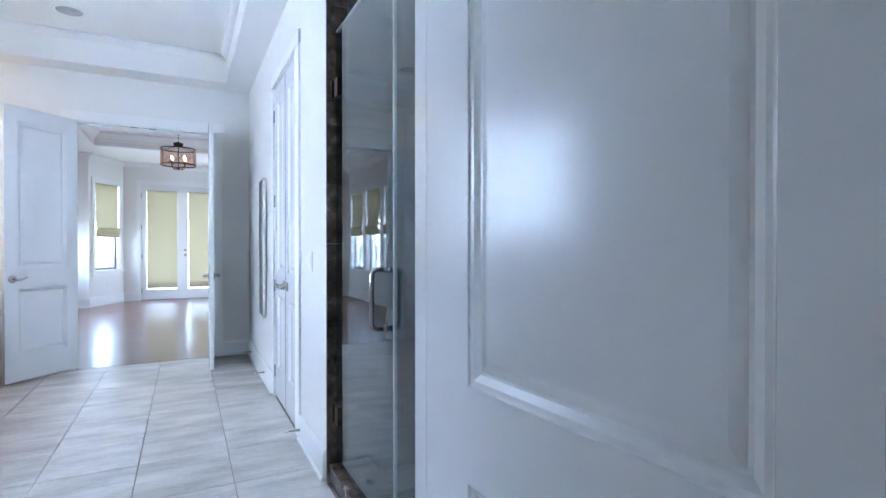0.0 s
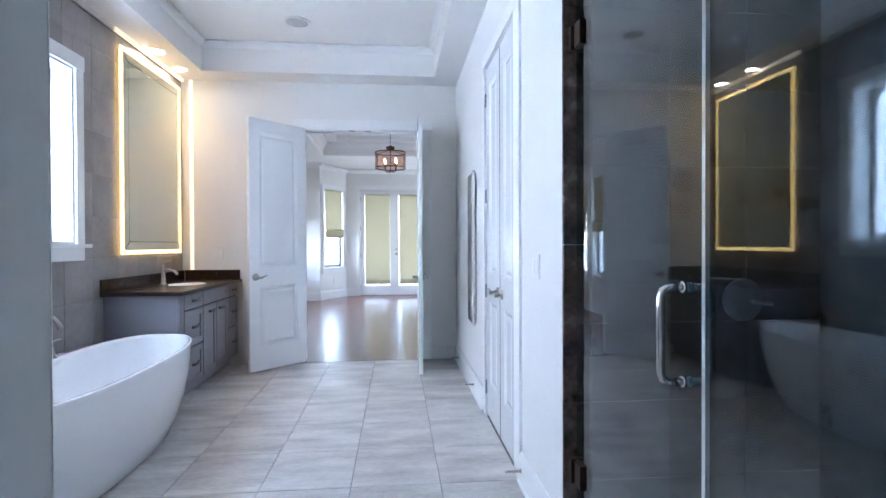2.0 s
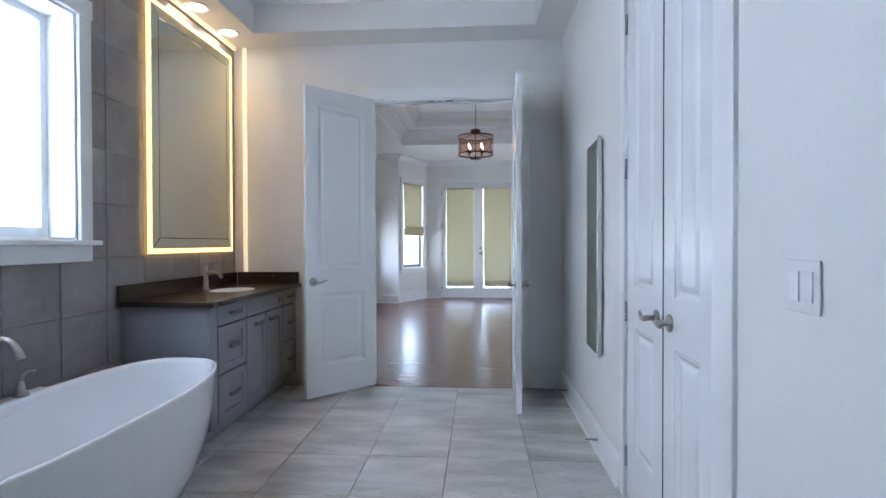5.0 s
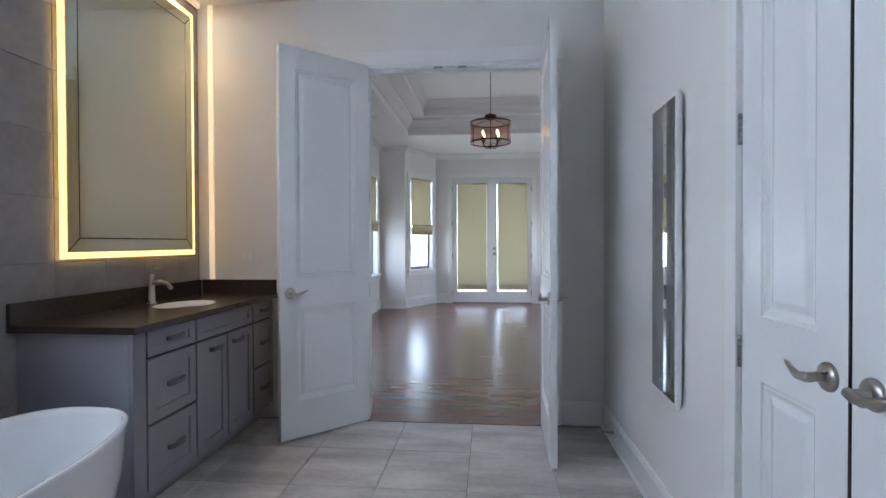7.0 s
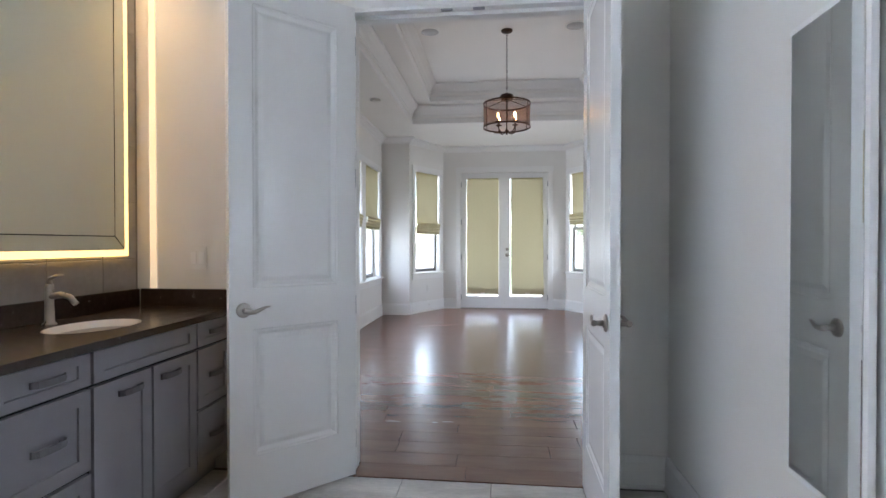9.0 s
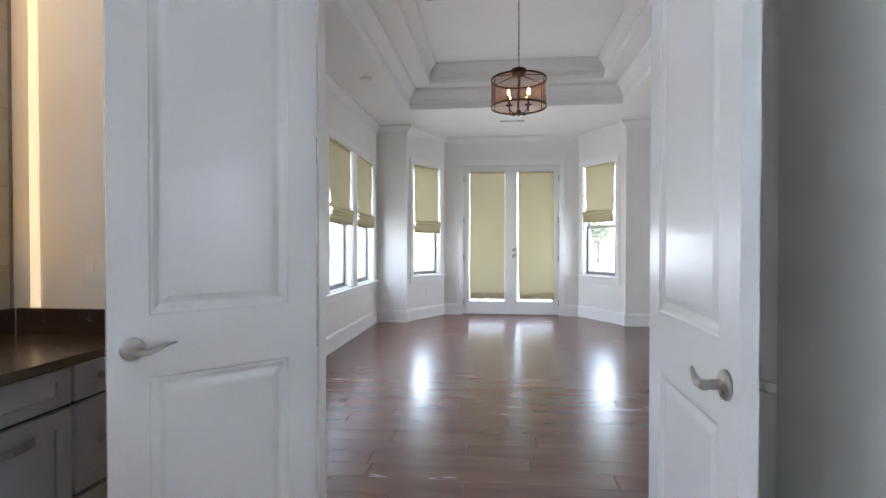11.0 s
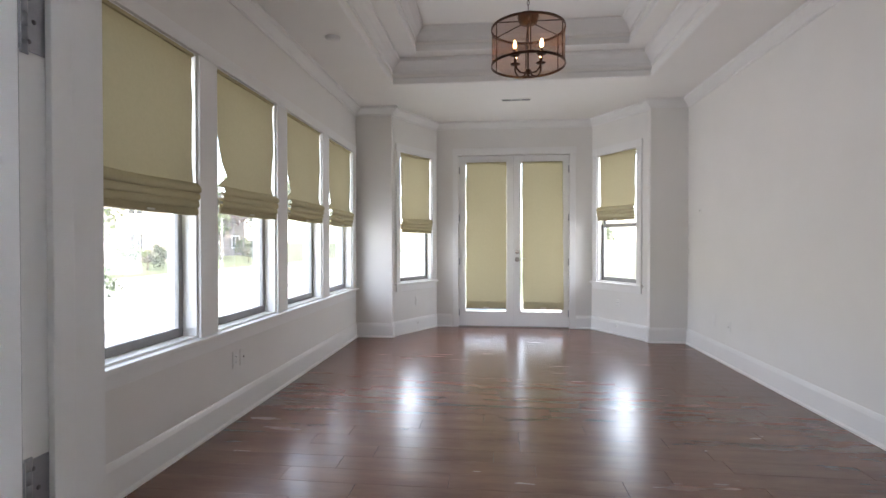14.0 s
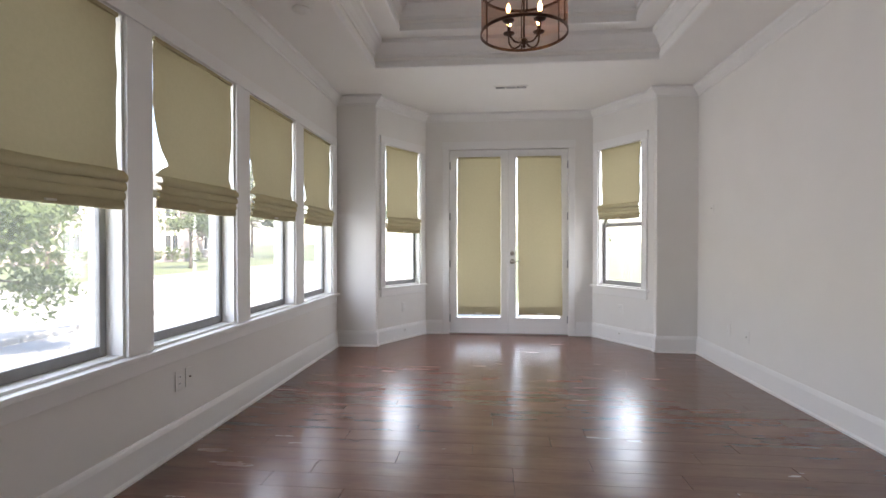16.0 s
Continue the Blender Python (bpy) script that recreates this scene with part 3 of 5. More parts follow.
def window(name, label, m, w, h, deep, cas=0.085, trims=True, frosted=False, low=0.5):
    """A hung window in an opening w by h; local y points out of the room."""
    win = thing(name, label, "window", m)
    win["kind"] = "structure"
    bm = bmesh.new()
    t = 0.014
    cuboid(bm, 0.0005, t, 0.001, deep + 0.05, 0, h)
    cuboid(bm, w - t, w - 0.0005, 0.001, deep + 0.05, 0, h)
    cuboid(bm, t, w - t, 0.001, deep + 0.05, h - t, h - 0.0005)
    cuboid(bm, t, w - t, 0.001, deep + 0.05, 0.0005, t)
    part("window_frame", bm, PAINT_TRIM, win)
    sashes = ((t, h * low + 0.02, deep), (h * low - 0.02, h - t, deep + 0.03)) if not frosted else ((t, h - t, deep),)
    for z0, z1, y in sashes:
        bm = bmesh.new()
        s = 0.042
        cuboid(bm, t, t + s, y, y + 0.03, z0, z1, 0.003)
        cuboid(bm, w - t - s, w - t, y, y + 0.03, z0, z1, 0.003)
        cuboid(bm, t + s, w - t - s, y + 0.001, y + 0.029, z0, z0 + s + 0.012, 0.003)
        cuboid(bm, t + s, w - t - s, y + 0.001, y + 0.029, z1 - s, z1, 0.003)
        sf = part("sash", bm, SASH if not frosted else SASH_LIGHT, win, "slim dark grey sash" if not frosted else "pale grey sash")
        pane = slab("pane", t + s - 0.006, w - t - s + 0.006, y + 0.012, y + 0.016, z0 + s, z1 - s + 0.006, FROSTED if frosted else GLASS, sf, "frosted pane bright with daylight" if frosted else "clear glass pane")
        pane.visible_shadow = frosted
    slab("window_sill", -cas - 0.03 if trims else 0.001, w + cas + 0.03 if trims else w - 0.001, -0.052, deep, -0.026, 0.0, PAINT_TRIM, win, bevel=0.004)
    if trims:
        for x0, x1 in ((-cas, -0.002), (w + 0.002, w + cas)):
            slab("casing", x0, x1, -0.02, 0.0008, 0.0, h, PAINT_TRIM, win, bevel=0.004)
        slab("head_casing", -cas - 0.008, w + cas + 0.008, -0.023, 0.0008, h + 0.0005, h + 0.1, PAINT_TRIM, win, bevel=0.004)
        slab("apron", -cas, w + cas, -0.018, 0.0008, -0.115, -0.0265, PAINT_TRIM, win, bevel=0.004)
    return win


def roman_shade(label, m, w, top, bottom, pinch=0.0, seed=0, group="roman shades"):
    """A cloth shade, drawn up into folds at its foot."""
    sh = thing("roman_shade", label, "shade", m, group)
    rnd = random.Random(seed)
    x0, x1 = 0.034, w - 0.034
    zf = bottom + 0.17
    bm = bmesh.new()
    nx, nz = 10, 32
    grid = []
    for j in range(nz + 1):
        z = top - (top - zf) * j / nz
        k = max(0.0, 1 - abs(z - (zf + 0.075)) / (0.3 if z > zf + 0.075 else 0.1))
        xa = x0 + 0.012 * j / nz + pinch * k ** 2.2 + 0.007 * abs(math.sin(13 * z + seed))
        xb = x1 - 0.35 * pinch * k * k - 0.006 * abs(math.sin(13 * z + 2 * seed))
        grid.append([bm.verts.new((xa + (xb - xa) * i / nx, 0.008 + 0.004 * math.sin(3 * i / nx + seed) + 0.003 * math.sin(14 * z + i), z)) for i in range(nx + 1)])
    for a, b in zip(grid, grid[1:]):
        for i in range(nx):
            bm.faces.new((a[i], a[i + 1], b[i + 1], b[i])).smooth = True
    part("cloth", bm, SHADE_CLOTH, sh)
    slab("headrail", x0, x1, -0.004, 0.026, top - 0.012, top + 0.008, SHADE_CLOTH, sh, bevel=0.003)
    for f in range(4):
        bm = bmesh.new()
        zt = zf + 0.016 - 0.044 * f
        ln = 0.066
        rows = []
        for i in range(nx + 1):
            x = x0 - 0.016 + (x1 - x0 + 0.028) * i / nx + (0.012 * pinch / 0.06 if i == 0 else 0)
            sag = 0.006 * math.sin(math.pi * i / nx) + 0.003 * math.sin(5 * i / nx + f + seed) + rnd.uniform(-0.0015, 0.0015)
            rows.append([bm.verts.new((x, 0.006 - a * (0.046 - 0.007 * f), zt - sag - b * ln)) for a, b in ((0, 0), (0.55, 0.12), (1.0, 0.45), (1.1, 0.75), (0.9, 0.97), (0.45, 1.0), (0.2, 0.8))])
        for a, b in zip(rows, rows[1:]):
            for k in range(6):
                bm.faces.new((a[k], a[k + 1], b[k + 1], b[k])).smooth = True
        part("fold", bm, SHADE_CLOTH, sh)
    slab("bottom_bar", x0 + 0.006, x1 - 0.006, -0.016, -0.002, bottom - 0.012, bottom + 0.03, SHADE_CLOTH, sh, bevel=0.004)
    slab("pull_tab", (x0 + x1) / 2 - 0.026, (x0 + x1) / 2 + 0.026, -0.03, -0.0165, bottom - 0.006, bottom + 0.004, SHADE_LINER, sh, "small pale tab")
    return sh


for k, y in enumerate(wins):
    window(f"window_{k + 1}", "white-trimmed hung window with slim dark sashes", pose(-1.78, y, 0.655, 0, 0, 90), 0.91, 1.755, 0.09, trims=False)
    roman_shade("olive linen roman shade half lowered in a window", pose(-1.78, y, 0.655, 0, 0, 90), 0.91, 1.74, (0.775, 0.80, 0.81, 0.80)[k], (0.0, 0.13, 0.11, 0.09)[k], k)
wt = thing("trim_window_row", "white casing, stool and apron of the window row", "trim")
wt["kind"] = "structure"
for k, y in enumerate([8.45] + [y + 0.91 for y in wins]):
    slab("casing", -1.781, -1.76, (8.46 if k == 0 else y + 0.003), (8.547 if k == 0 else min(y + 0.197, 12.93)), 0.656, 2.41, PAINT_TRIM, wt, bevel=0.004)
slab("head_casing", -1.781, -1.757, 8.45, 12.94, 2.411, 2.505, PAINT_TRIM, wt, bevel=0.004)
slab("stool", -1.7805, -1.727, 8.42, 12.97, 0.627, 0.654, PAINT_TRIM, wt, bevel=0.005)
slab("apron", -1.781, -1.762, 8.45, 12.94, 0.545, 0.6265, PAINT_TRIM, wt, bevel=0.004)

ang_w = math.degrees(math.atan2(13.95 - 13.1, -0.82 + 1.30))
uw = Vector((0.48, 0.85)).normalized()
pw = Vector((-1.30, 13.1)) + uw * (0.976 - 0.85)
mw = pose(pw.x, pw.y, 0.70, 0, 0, ang_w)
window("window_5", "white-trimmed bay window with slim dark sashes", mw, 0.72, 1.78, 0.07, 0.08, low=0.44)
roman_shade("olive linen roman shade half lowered in the bay", mw, 0.72, 1.765, 0.70, 0.01, 7)
ang_e = math.degrees(math.atan2(13.1 - 13.95, 1.97 - 1.44))
ue = Vector((0.53, -0.85)).normalized()
pe = Vector((1.44, 13.95)) + ue * (1.0017 - 0.89)
me_ = pose(pe.x, pe.y, 0.70, 0, 0, ang_e)
window("window_6", "white-trimmed bay window with slim dark sashes", me_, 0.72, 1.78, 0.07, 0.08, low=0.44)
roman_shade("olive linen roman shade partly lowered in the bay", me_, 0.72, 1.765, 0.87, 0.012, 8)
# added window, out of view: fills the opening that lights the entrance door
window("window_8", "small hung window added out of view to let daylight into the hall", pose(0.8, -0.9, 1.45, 0, 0, 180), 0.5, 1.0, 0.03, 0.07)
window("window_7", "white-cased frosted window over the bathtub", pose(-1.80, 3.20, 1.235, 0, 0, 90), 2.22, 1.195, 0.15, 0.085, frosted=True)

# ---- french doors ----
ff = thing("door_frame", "white painted casing of the french doors", "door frame")
ff["kind"] = "structure"
for x0, x1 in ((-0.575, -0.492), (1.122, 1.205)):
    slab("casing", x0, x1, 13.93, 13.951, 0, 2.536, PAINT_TRIM, ff, bevel=0.004)
slab("head_casing", -0.585, 1.215, 13.927, 13.951, 2.537, 2.64, PAINT_TRIM, ff, bevel=0.004)
slab("threshold", -0.49, 1.12, 13.95, 14.12, 0.0, 0.016, SASH, ff, "dark metal threshold", 0.003)
slab("head_stop", -0.488, 1.118, 14.011, 14.03, 2.495, 2.5345, PAINT_TRIM, ff)
for x0, x1 in ((-0.4885, -0.47), (1.1, 1.1185)):
    slab("side_stop", x0, x1, 14.011, 14.03, 0.0165, 2.4945, PAINT_TRIM, ff)
slab("centre_stop", 0.302, 0.328, 14.011, 14.026, 0.0165, 2.4945, PAINT_TRIM, ff)


def french_leaf(name, m, w, flip):
    d = thing(name, "white french door with one tall glass pane", "door", m, "french doors")
    bm = bmesh.new()
    h, th = 2.505, 0.045
    st, bot, topr = 0.105, 0.215, 0.11
    for q in ((0, st, 0, h), (w - st, w, 0, h), (st, w - st, 0, bot), (st, w - st, h - topr, h)):
        cuboid(bm, q[0], q[1], 0, th, q[2], q[3])
    part("leaf_frame", bm, PAINT_DOOR, d)
    bm = bmesh.new()
    nested(bm, lambda x, dd, z: (x, dd, z), st - 0.018, w - st + 0.018, bot - 0.018, h - topr + 0.018, [(0.0, -0.001), (0.006, -0.008), (0.014, -0.006), (0.02, 0.012)])
    bm.faces.ensure_lookup_table()
    bm.faces.remove(bm.faces[-1])
    part("glazing_bead", bm, PAINT_DOOR, d)
    g = slab("pane", st - 0.004, w - st + 0.004, 0.018, 0.023, bot - 0.004, h - topr + 0.004, GLASS, d, "tall clear glass pane")
    g.visible_shadow = False
    x = 0.006 if not flip else w - 0.006
    for z in (0.2, 0.95, 1.6, 2.3):
        bm = bmesh.new()
        tube(bm, [(x, -0.006, z - 0.05), (x, -0.006, z + 0.05)], 0.0075, 8)
        part("hinge", bm, HINGE_STEEL, d, "steel hinge")
    return d


fl = french_leaf("door_4", pose(-0.487, 13.962, 0.018), 0.8, False)
fr_ = french_leaf("door_5", pose(0.317, 13.962, 0.018), 0.8, True)
lever(fr_, 0.055, 0.985, -1, 1, 0.0)
bm = bmesh.new()
lathe(bm, [(0, 0), (0.03, 0), (0.03, -0.006), (0.024, -0.012), (0, -0.013)], 24, (0.055, 0, 1.095), "y")
cuboid(bm, 0.048, 0.062, -0.026, -0.012, 1.088, 1.102, 0.002)
part("deadbolt", bm, NICKEL, fr_, "brushed nickel thumb-turn deadbolt")


def flat_shade(m, w, h, skew):
    sh = thing("flat_shade", "olive linen shade lowered over a french door", "shade", m, "french door shades")
    bm = bmesh.new()
    nx, nz = 8, 24
    grid = [[bm.verts.new((w * i / nx + skew * (1 - j / nz) + 0.003 * math.sin(j * 0.9), 0.003 * math.sin(2.4 * i / nx + j * 0.5), h * j / nz)) for i in range(nx + 1)] for j in range(nz + 1)]
    for a, b in zip(grid, grid[1:]):
        for i in range(nx):
            bm.faces.new((a[i], a[i + 1], b[i + 1], b[i])).smooth = True
    part("cloth", bm, SHADE_CLOTH, sh)
    slab("headrail", 0, w, -0.012, 0.014, h - 0.01, h + 0.014, SHADE_CLOTH, sh, bevel=0.003)
    slab("hem", skew + 0.002, w + skew - 0.002, -0.008, -0.003, 0.0, 0.11, SHADE_CLOTH, sh)
    slab("pull_tab", w / 2 + skew - 0.04, w / 2 + skew + 0.04, -0.012, -0.0085, 0.012, 0.026, SHADE_LINER, sh, "small pale tab")
    return sh


flat_shade(pose(-0.375, 13.938, 0.275), 0.585, 2.14, 0.0)
flat_shade(pose(0.435, 13.938, 0.275), 0.585, 2.14, 0.022)

# ---- tub ----
tub = thing("bathtub", "white freestanding oval bathtub with a wide back deck", "bathtub")
TX, TY = -1.285, 4.63


def tub_ring(bm, a, b, z, e, shift=0.0, lift=0.0, n=56):
    out = []
    for k in range(n):
        t = 2 * math.pi * k / n
        c, s = math.cos(t), math.sin(t)
        x = a * math.copysign(abs(c) ** (2 / e), c)
        y = b * math.copysign(abs(s) ** (2 / e), s)
        out.append(bm.verts.new((TX + x + shift, TY + y, z + lift * (abs(y) / b) ** 2.2)))
    return out


bm = bmesh.new()
outer = [(0.235, 0.71, 0.004, 2.5, 0), (0.255, 0.742, 0.02, 2.5, 0), (0.292, 0.82, 0.13, 2.6, 0.0), (0.32, 0.878, 0.265, 2.7, 0.005), (0.337, 0.914, 0.40, 2.8, 0.012), (0.343, 0.93, 0.548, 2.85, 0.018), (0.3455, 0.936, 0.562, 2.85, 0.018), (0.344, 0.934, 0.569, 2.85, 0.018), (0.338, 0.928, 0.572, 2.85, 0.018), (0.33, 0.92, 0.5715, 2.85, 0.018)]
inner = [(0.323, 0.912, 0.566, 2.85, 0.018), (0.319, 0.905, 0.55, 2.85, 0.018), (0.3, 0.855, 0.42, 2.7, 0.012), (0.27, 0.77, 0.28, 2.6, 0), (0.23, 0.66, 0.175, 2.5, 0), (0.17, 0.54, 0.132, 2.4, 0), (0.085, 0.27, 0.118, 2.3, 0)]
rings = [tub_ring(bm, a, b, z, e, 0, lf) for a, b, z, e, lf in outer] + [tub_ring(bm, a, b, z, e, 0.012 if z > 0.3 else 0.0, lf) for a, b, z, e, lf in inner]
for p, q in zip(rings, rings[1:]):
    for k in range(len(p)):
        bm.faces.new((p[k], p[(k + 1) % len(p)], q[(k + 1) % len(p)], q[k])).smooth = True
bm.faces.new(rings[-1])
bm.faces.new(rings[0][::-1])
part("shell", bm, ENAMEL, tub)
bm = bmesh.new()
cuboid(bm, -1.668, -1.585, 4.46, 5.04, 0.5, 0.574, 0.018)
part("deck", bm, ENAMEL, tub, "white back deck for the taps")
bm = bmesh.new()
lathe(bm, [(0, 0.132), (0.03, 0.132), (0.034, 0.13), (0.034, 0.12)], 20, (TX, TY, 0))
part("drain", bm, NICKEL, tub, "nickel drain")
bm = bmesh.new()
lathe(bm, [(0, 0.004), (0.022, 0.004), (0.024, 0.0)], 20, (-1.592, 4.75, 0.46), "x")
part("overflow", bm, NICKEL, tub, "nickel overflow plate")

tf = thing("tub_faucet", "brushed nickel arched tub filler on the deck", "faucet", pose(-1.612, 4.75, 0.574))
bm = bmesh.new()
lathe(bm, [(0, 0), (0.03, 0), (0.031, 0.006), (0.022, 0.02), (0.016, 0.05), (0.0145, 0.07)], 24)
arc = [(0, 0, 0.06), (0, 0.0, 0.13), (0, 0.0, 0.19)] + [(0.062 - 0.062 * math.cos(a), 0.0, 0.2 + 0.066 * math.sin(a)) for a in [0.25, 0.6, 1.0, 1.4, 1.8, 2.2, 2.6]] + [(0.13, 0, 0.212), (0.138, 0, 0.19)]
tube(bm, arc, [0.0145, 0.0135, 0.013, 0.013, 0.0128, 0.0125, 0.0125, 0.0125, 0.0125, 0.013, 0.0145, 0.0155], 14)
part("spout", bm, NICKEL, tf)
for y, way in ((-0.15, -1), (0.14, 1)):
    bm = bmesh.new()
    lathe(bm, [(0, 0), (0.028, 0), (0.029, 0.005), (0.02, 0.02), (0.012, 0.05), (0.01, 0.062), (0.0, 0.066)], 20, (0, y, 0))
    h = part("tap", bm, NICKEL, tf)
    bm = bmesh.new()
    tube(bm, [(0, y, 0.055), (0.004, y + 0.004 * way, 0.085), (0.014, y + way * 0.02, 0.098), (0.02, y + way * 0.05, 0.096)], [0.008, 0.008, 0.006, 0.004], 10)
    part("lever", bm, NICKEL, h)

# ---- vanity ----
van = thing("vanity_cabinet", "grey painted vanity cabinet with shaker fronts", "cabinet")
slab("body", -1.799, -1.275, 5.745, 7.137, 0.105, 0.843, VANITY_PAINT, van, bevel=0.002)
# thin dark sheet over the grey body, so the gaps read as shaded
slab("shadow_gap", -1.2748, -1.2738, 5.83, 7.13, 0.115, 0.84, VANITY_GAP_SHADE, van, "dark sheet painted as the shade in the gaps between the fronts")
slab("toe_kick", -1.799, -1.345, 5.76, 7.137, 0.001, 0.1045, VANITY_PAINT, van, "recessed grey toe kick")
slab("end_stile", -1.274, -1.256, 5.745, 5.826, 0.105, 0.843, VANITY_PAINT, van, bevel=0.002)
SHAKER = [(0, 0), (0.002, 0.0), (0.003, 0.007), (0.005, 0.0075)]


def front(name, y0, y1, z0, z1, pull, rail=0.05):
    """A shaker front facing +x, with a bar pull."""
    w, h = y1 - y0 - 0.012, z1 - z0 - 0.012
    bm = bmesh.new()
    panelled(bm, w, h, 0.02, [(rail, w - rail, min(rail, h * 0.28), h - min(rail, h * 0.28))], SHAKER, False)
    f = part(name, bm, VANITY_PAINT, van, "", pose(-1.263, y0 + 0.006, z0 + 0.006, 0, 0, 90))
    if pull:
        px, pz, vert = pull
        bm = bmesh.new()
        a = 0.062
        bar = [(px - a, -0.018), (px - a * 0.8, -0.031), (px - a * 0.35, -0.037), (px + a * 0.35, -0.037), (px + a * 0.8, -0.031), (px + a, -0.018)]
        rows_ = [[bm.verts.new((bx, by + q[0], pz + q[1])) for q in ((-0.004, -0.011), (0.004, -0.011), (0.004, 0.011), (-0.004, 0.011))] for bx, by in bar]
        for ra, rb in zip(rows_, rows_[1:]):
            for k in range(4):
                bm.faces.new((ra[k], ra[(k + 1) % 4], rb[(k + 1) % 4], rb[k]))
        bm.faces.new(rows_[0][::-1])
        bm.faces.new(rows_[-1])
        for sx in (-1, 1):
            tube(bm, [(px + sx * a * 0.8, -0.01, pz), (px + sx * a * 0.8, -0.033, pz)], 0.006, 8)
        part("pull", bm, PULL_STEEL, f, "dark satin bar pull")
    return f


for y0, y1 in ((5.828, 6.203), (6.832, 7.13)):
    for z0, z1 in ((0.712, 0.838), (0.412, 0.71), (0.112, 0.41)):
        front("drawer", y0, y1, z0, z1, ((y1 - y0) / 2, (z1 - z0) / 2, False), 0.048)
front("drawer", 6.205, 6.83, 0.712, 0.838, None, 0.048)
front("cabinet_door", 6.205, 6.5165, 0.112, 0.71, (0.172, 0.532, False))
front("cabinet_door", 6.5185, 6.83, 0.112, 0.71, (0.1, 0.532, False))

ctop = thing("countertop", "dark brown quartz countertop with a backsplash", "countertop")
bm = bmesh.new()
CX, CY = -1.50, 6.50
n = 48
x0, x1, y0, y1 = -1.798, -1.215, 5.70, 7.157
tops, bots, hole_t, hole_b = [], [], [], []
for k in range(n):
    a = 2 * math.pi * k / n + 0.001
    c, s = math.cos(a), math.sin(a)
    r = min(((x1 - CX) if c > 0 else (x0 - CX)) / c if abs(c) > 1e-9 else 9, ((y1 - CY) if s > 0 else (y0 - CY)) / s if abs(s) > 1e-9 else 9)
    tops.append((CX + r * c, CY + r * s))
    hole_t.append((CX + 0.15 * c, CY + 0.2 * s))
corner = [(x0, y0), (x1, y0), (x1, y1), (x0, y1)]
for q in corner:
    i = min(range(n), key=lambda j: (tops[j][0] - q[0]) ** 2 + (tops[j][1] - q[1]) ** 2)
    tops[i] = q
vt = [bm.verts.new((*p, 0.875)) for p in tops]
vb = [bm.verts.new((*p, 0.845)) for p in tops]
ht = [bm.verts.new((*p, 0.875)) for p in hole_t]
hb = [bm.verts.new((*p, 0.845)) for p in hole_t]
for k in range(n):
    j = (k + 1) % n
    bm.faces.new((vt[k], vt[j], ht[j], ht[k]))
    bm.faces.new((vb[k], vb[j], hb[j], hb[k]))
    bm.faces.new((vt[k], vt[j], vb[j], vb[k]))
    bm.faces.new((ht[k], ht[j], hb[j], hb[k]))
part("slab", bm, QUARTZ, ctop)
slab("backsplash", -1.798, -1.778, 5.70, 7.136, 0.8755, 0.97, QUARTZ, ctop, bevel=0.002)
slab("side_splash", -1.777, -1.235, 7.138, 7.157, 0.8755, 0.97, QUARTZ, ctop, bevel=0.002)
bm = bmesh.new()
rows = [(0.994, 0.846), (0.994, 0.8745), (0.965, 0.8735), (0.95, 0.81), (0.86, 0.745), (0.6, 0.715), (0.2, 0.71), (0.1, 0.709)]
rg = [[bm.verts.new((CX + 0.15 * r * math.cos(2 * math.pi * k / 40), CY + 0.2 * r * math.sin(2 * math.pi * k / 40), z)) for k in range(40)] for r, z in rows]
for p, q in zip(rg, rg[1:]):
    for k in range(40):
        bm.faces.new((p[k], p[(k + 1) % 40], q[(k + 1) % 40], q[k])).smooth = True
bm.faces.new(rg[-1])
tagged(part("sink", bm, PORCELAIN), "white oval undermount basin in the countertop", "sink")
fc = thing("sink_faucet", "brushed nickel single-lever basin faucet", "faucet", pose(-1.705, 6.50, 0.875))
bm = bmesh.new()
lathe(bm, [(0, 0), (0.026, 0), (0.026, 0.006), (0.018, 0.012), (0.0155, 0.13), (0.0165, 0.165), (0.013, 0.172), (0, 0.174)], 24)
tube(bm, [(0.008, 0, 0.118), (0.05, 0, 0.13), (0.095, 0, 0.118), (0.122, 0, 0.09)], [0.0135, 0.0125, 0.012, 0.0125], 12)
part("spout", bm, NICKEL, fc)
bm = bmesh.new()
tube(bm, [(0.0, 0, 0.168), (0.002, 0, 0.19), (0.03, 0.0, 0.206), (0.07, 0, 0.21)], [0.011, 0.009, 0.007, 0.004], 10)
part("lever", bm, NICKEL, fc)

# ---- lit mirror ----
mir = thing("lit_mirror", "tall wall mirror framed by a warm glowing border", "mirror")
MY0, MY1, MZ0, MZ1 = 5.955, 7.045, 1.152, 2.80
slab("backing", -1.799, -1.782, MY0 + 0.02, MY1 - 0.02, MZ0 + 0.02, MZ1 - 0.02, PLASTIC, mir)
LW = 0.037
for y0, y1, z0, z1 in ((MY0, MY0 + LW, MZ0, MZ1), (MY1 - LW, MY1, MZ0, MZ1), (MY0 + LW, MY1 - LW, MZ0, MZ0 + LW), (MY0 + LW, MY1 - LW, MZ1 - LW, MZ1)):
    slab("led_strip", -1.7815, -1.772, y0, y1, z0, z1, LED, mir, "warm glowing led border", 0.002)
a0, a1, c0, c1 = MY0 + LW - 0.004, MY1 - LW + 0.004, MZ0 + LW - 0.004, MZ1 - LW + 0.004
B = 0.072
slab("seam_backing", -1.7712, -1.7695, a0, a1, c0, c1, MIRROR_SEAM, mir, "dark seam between mirror panes")
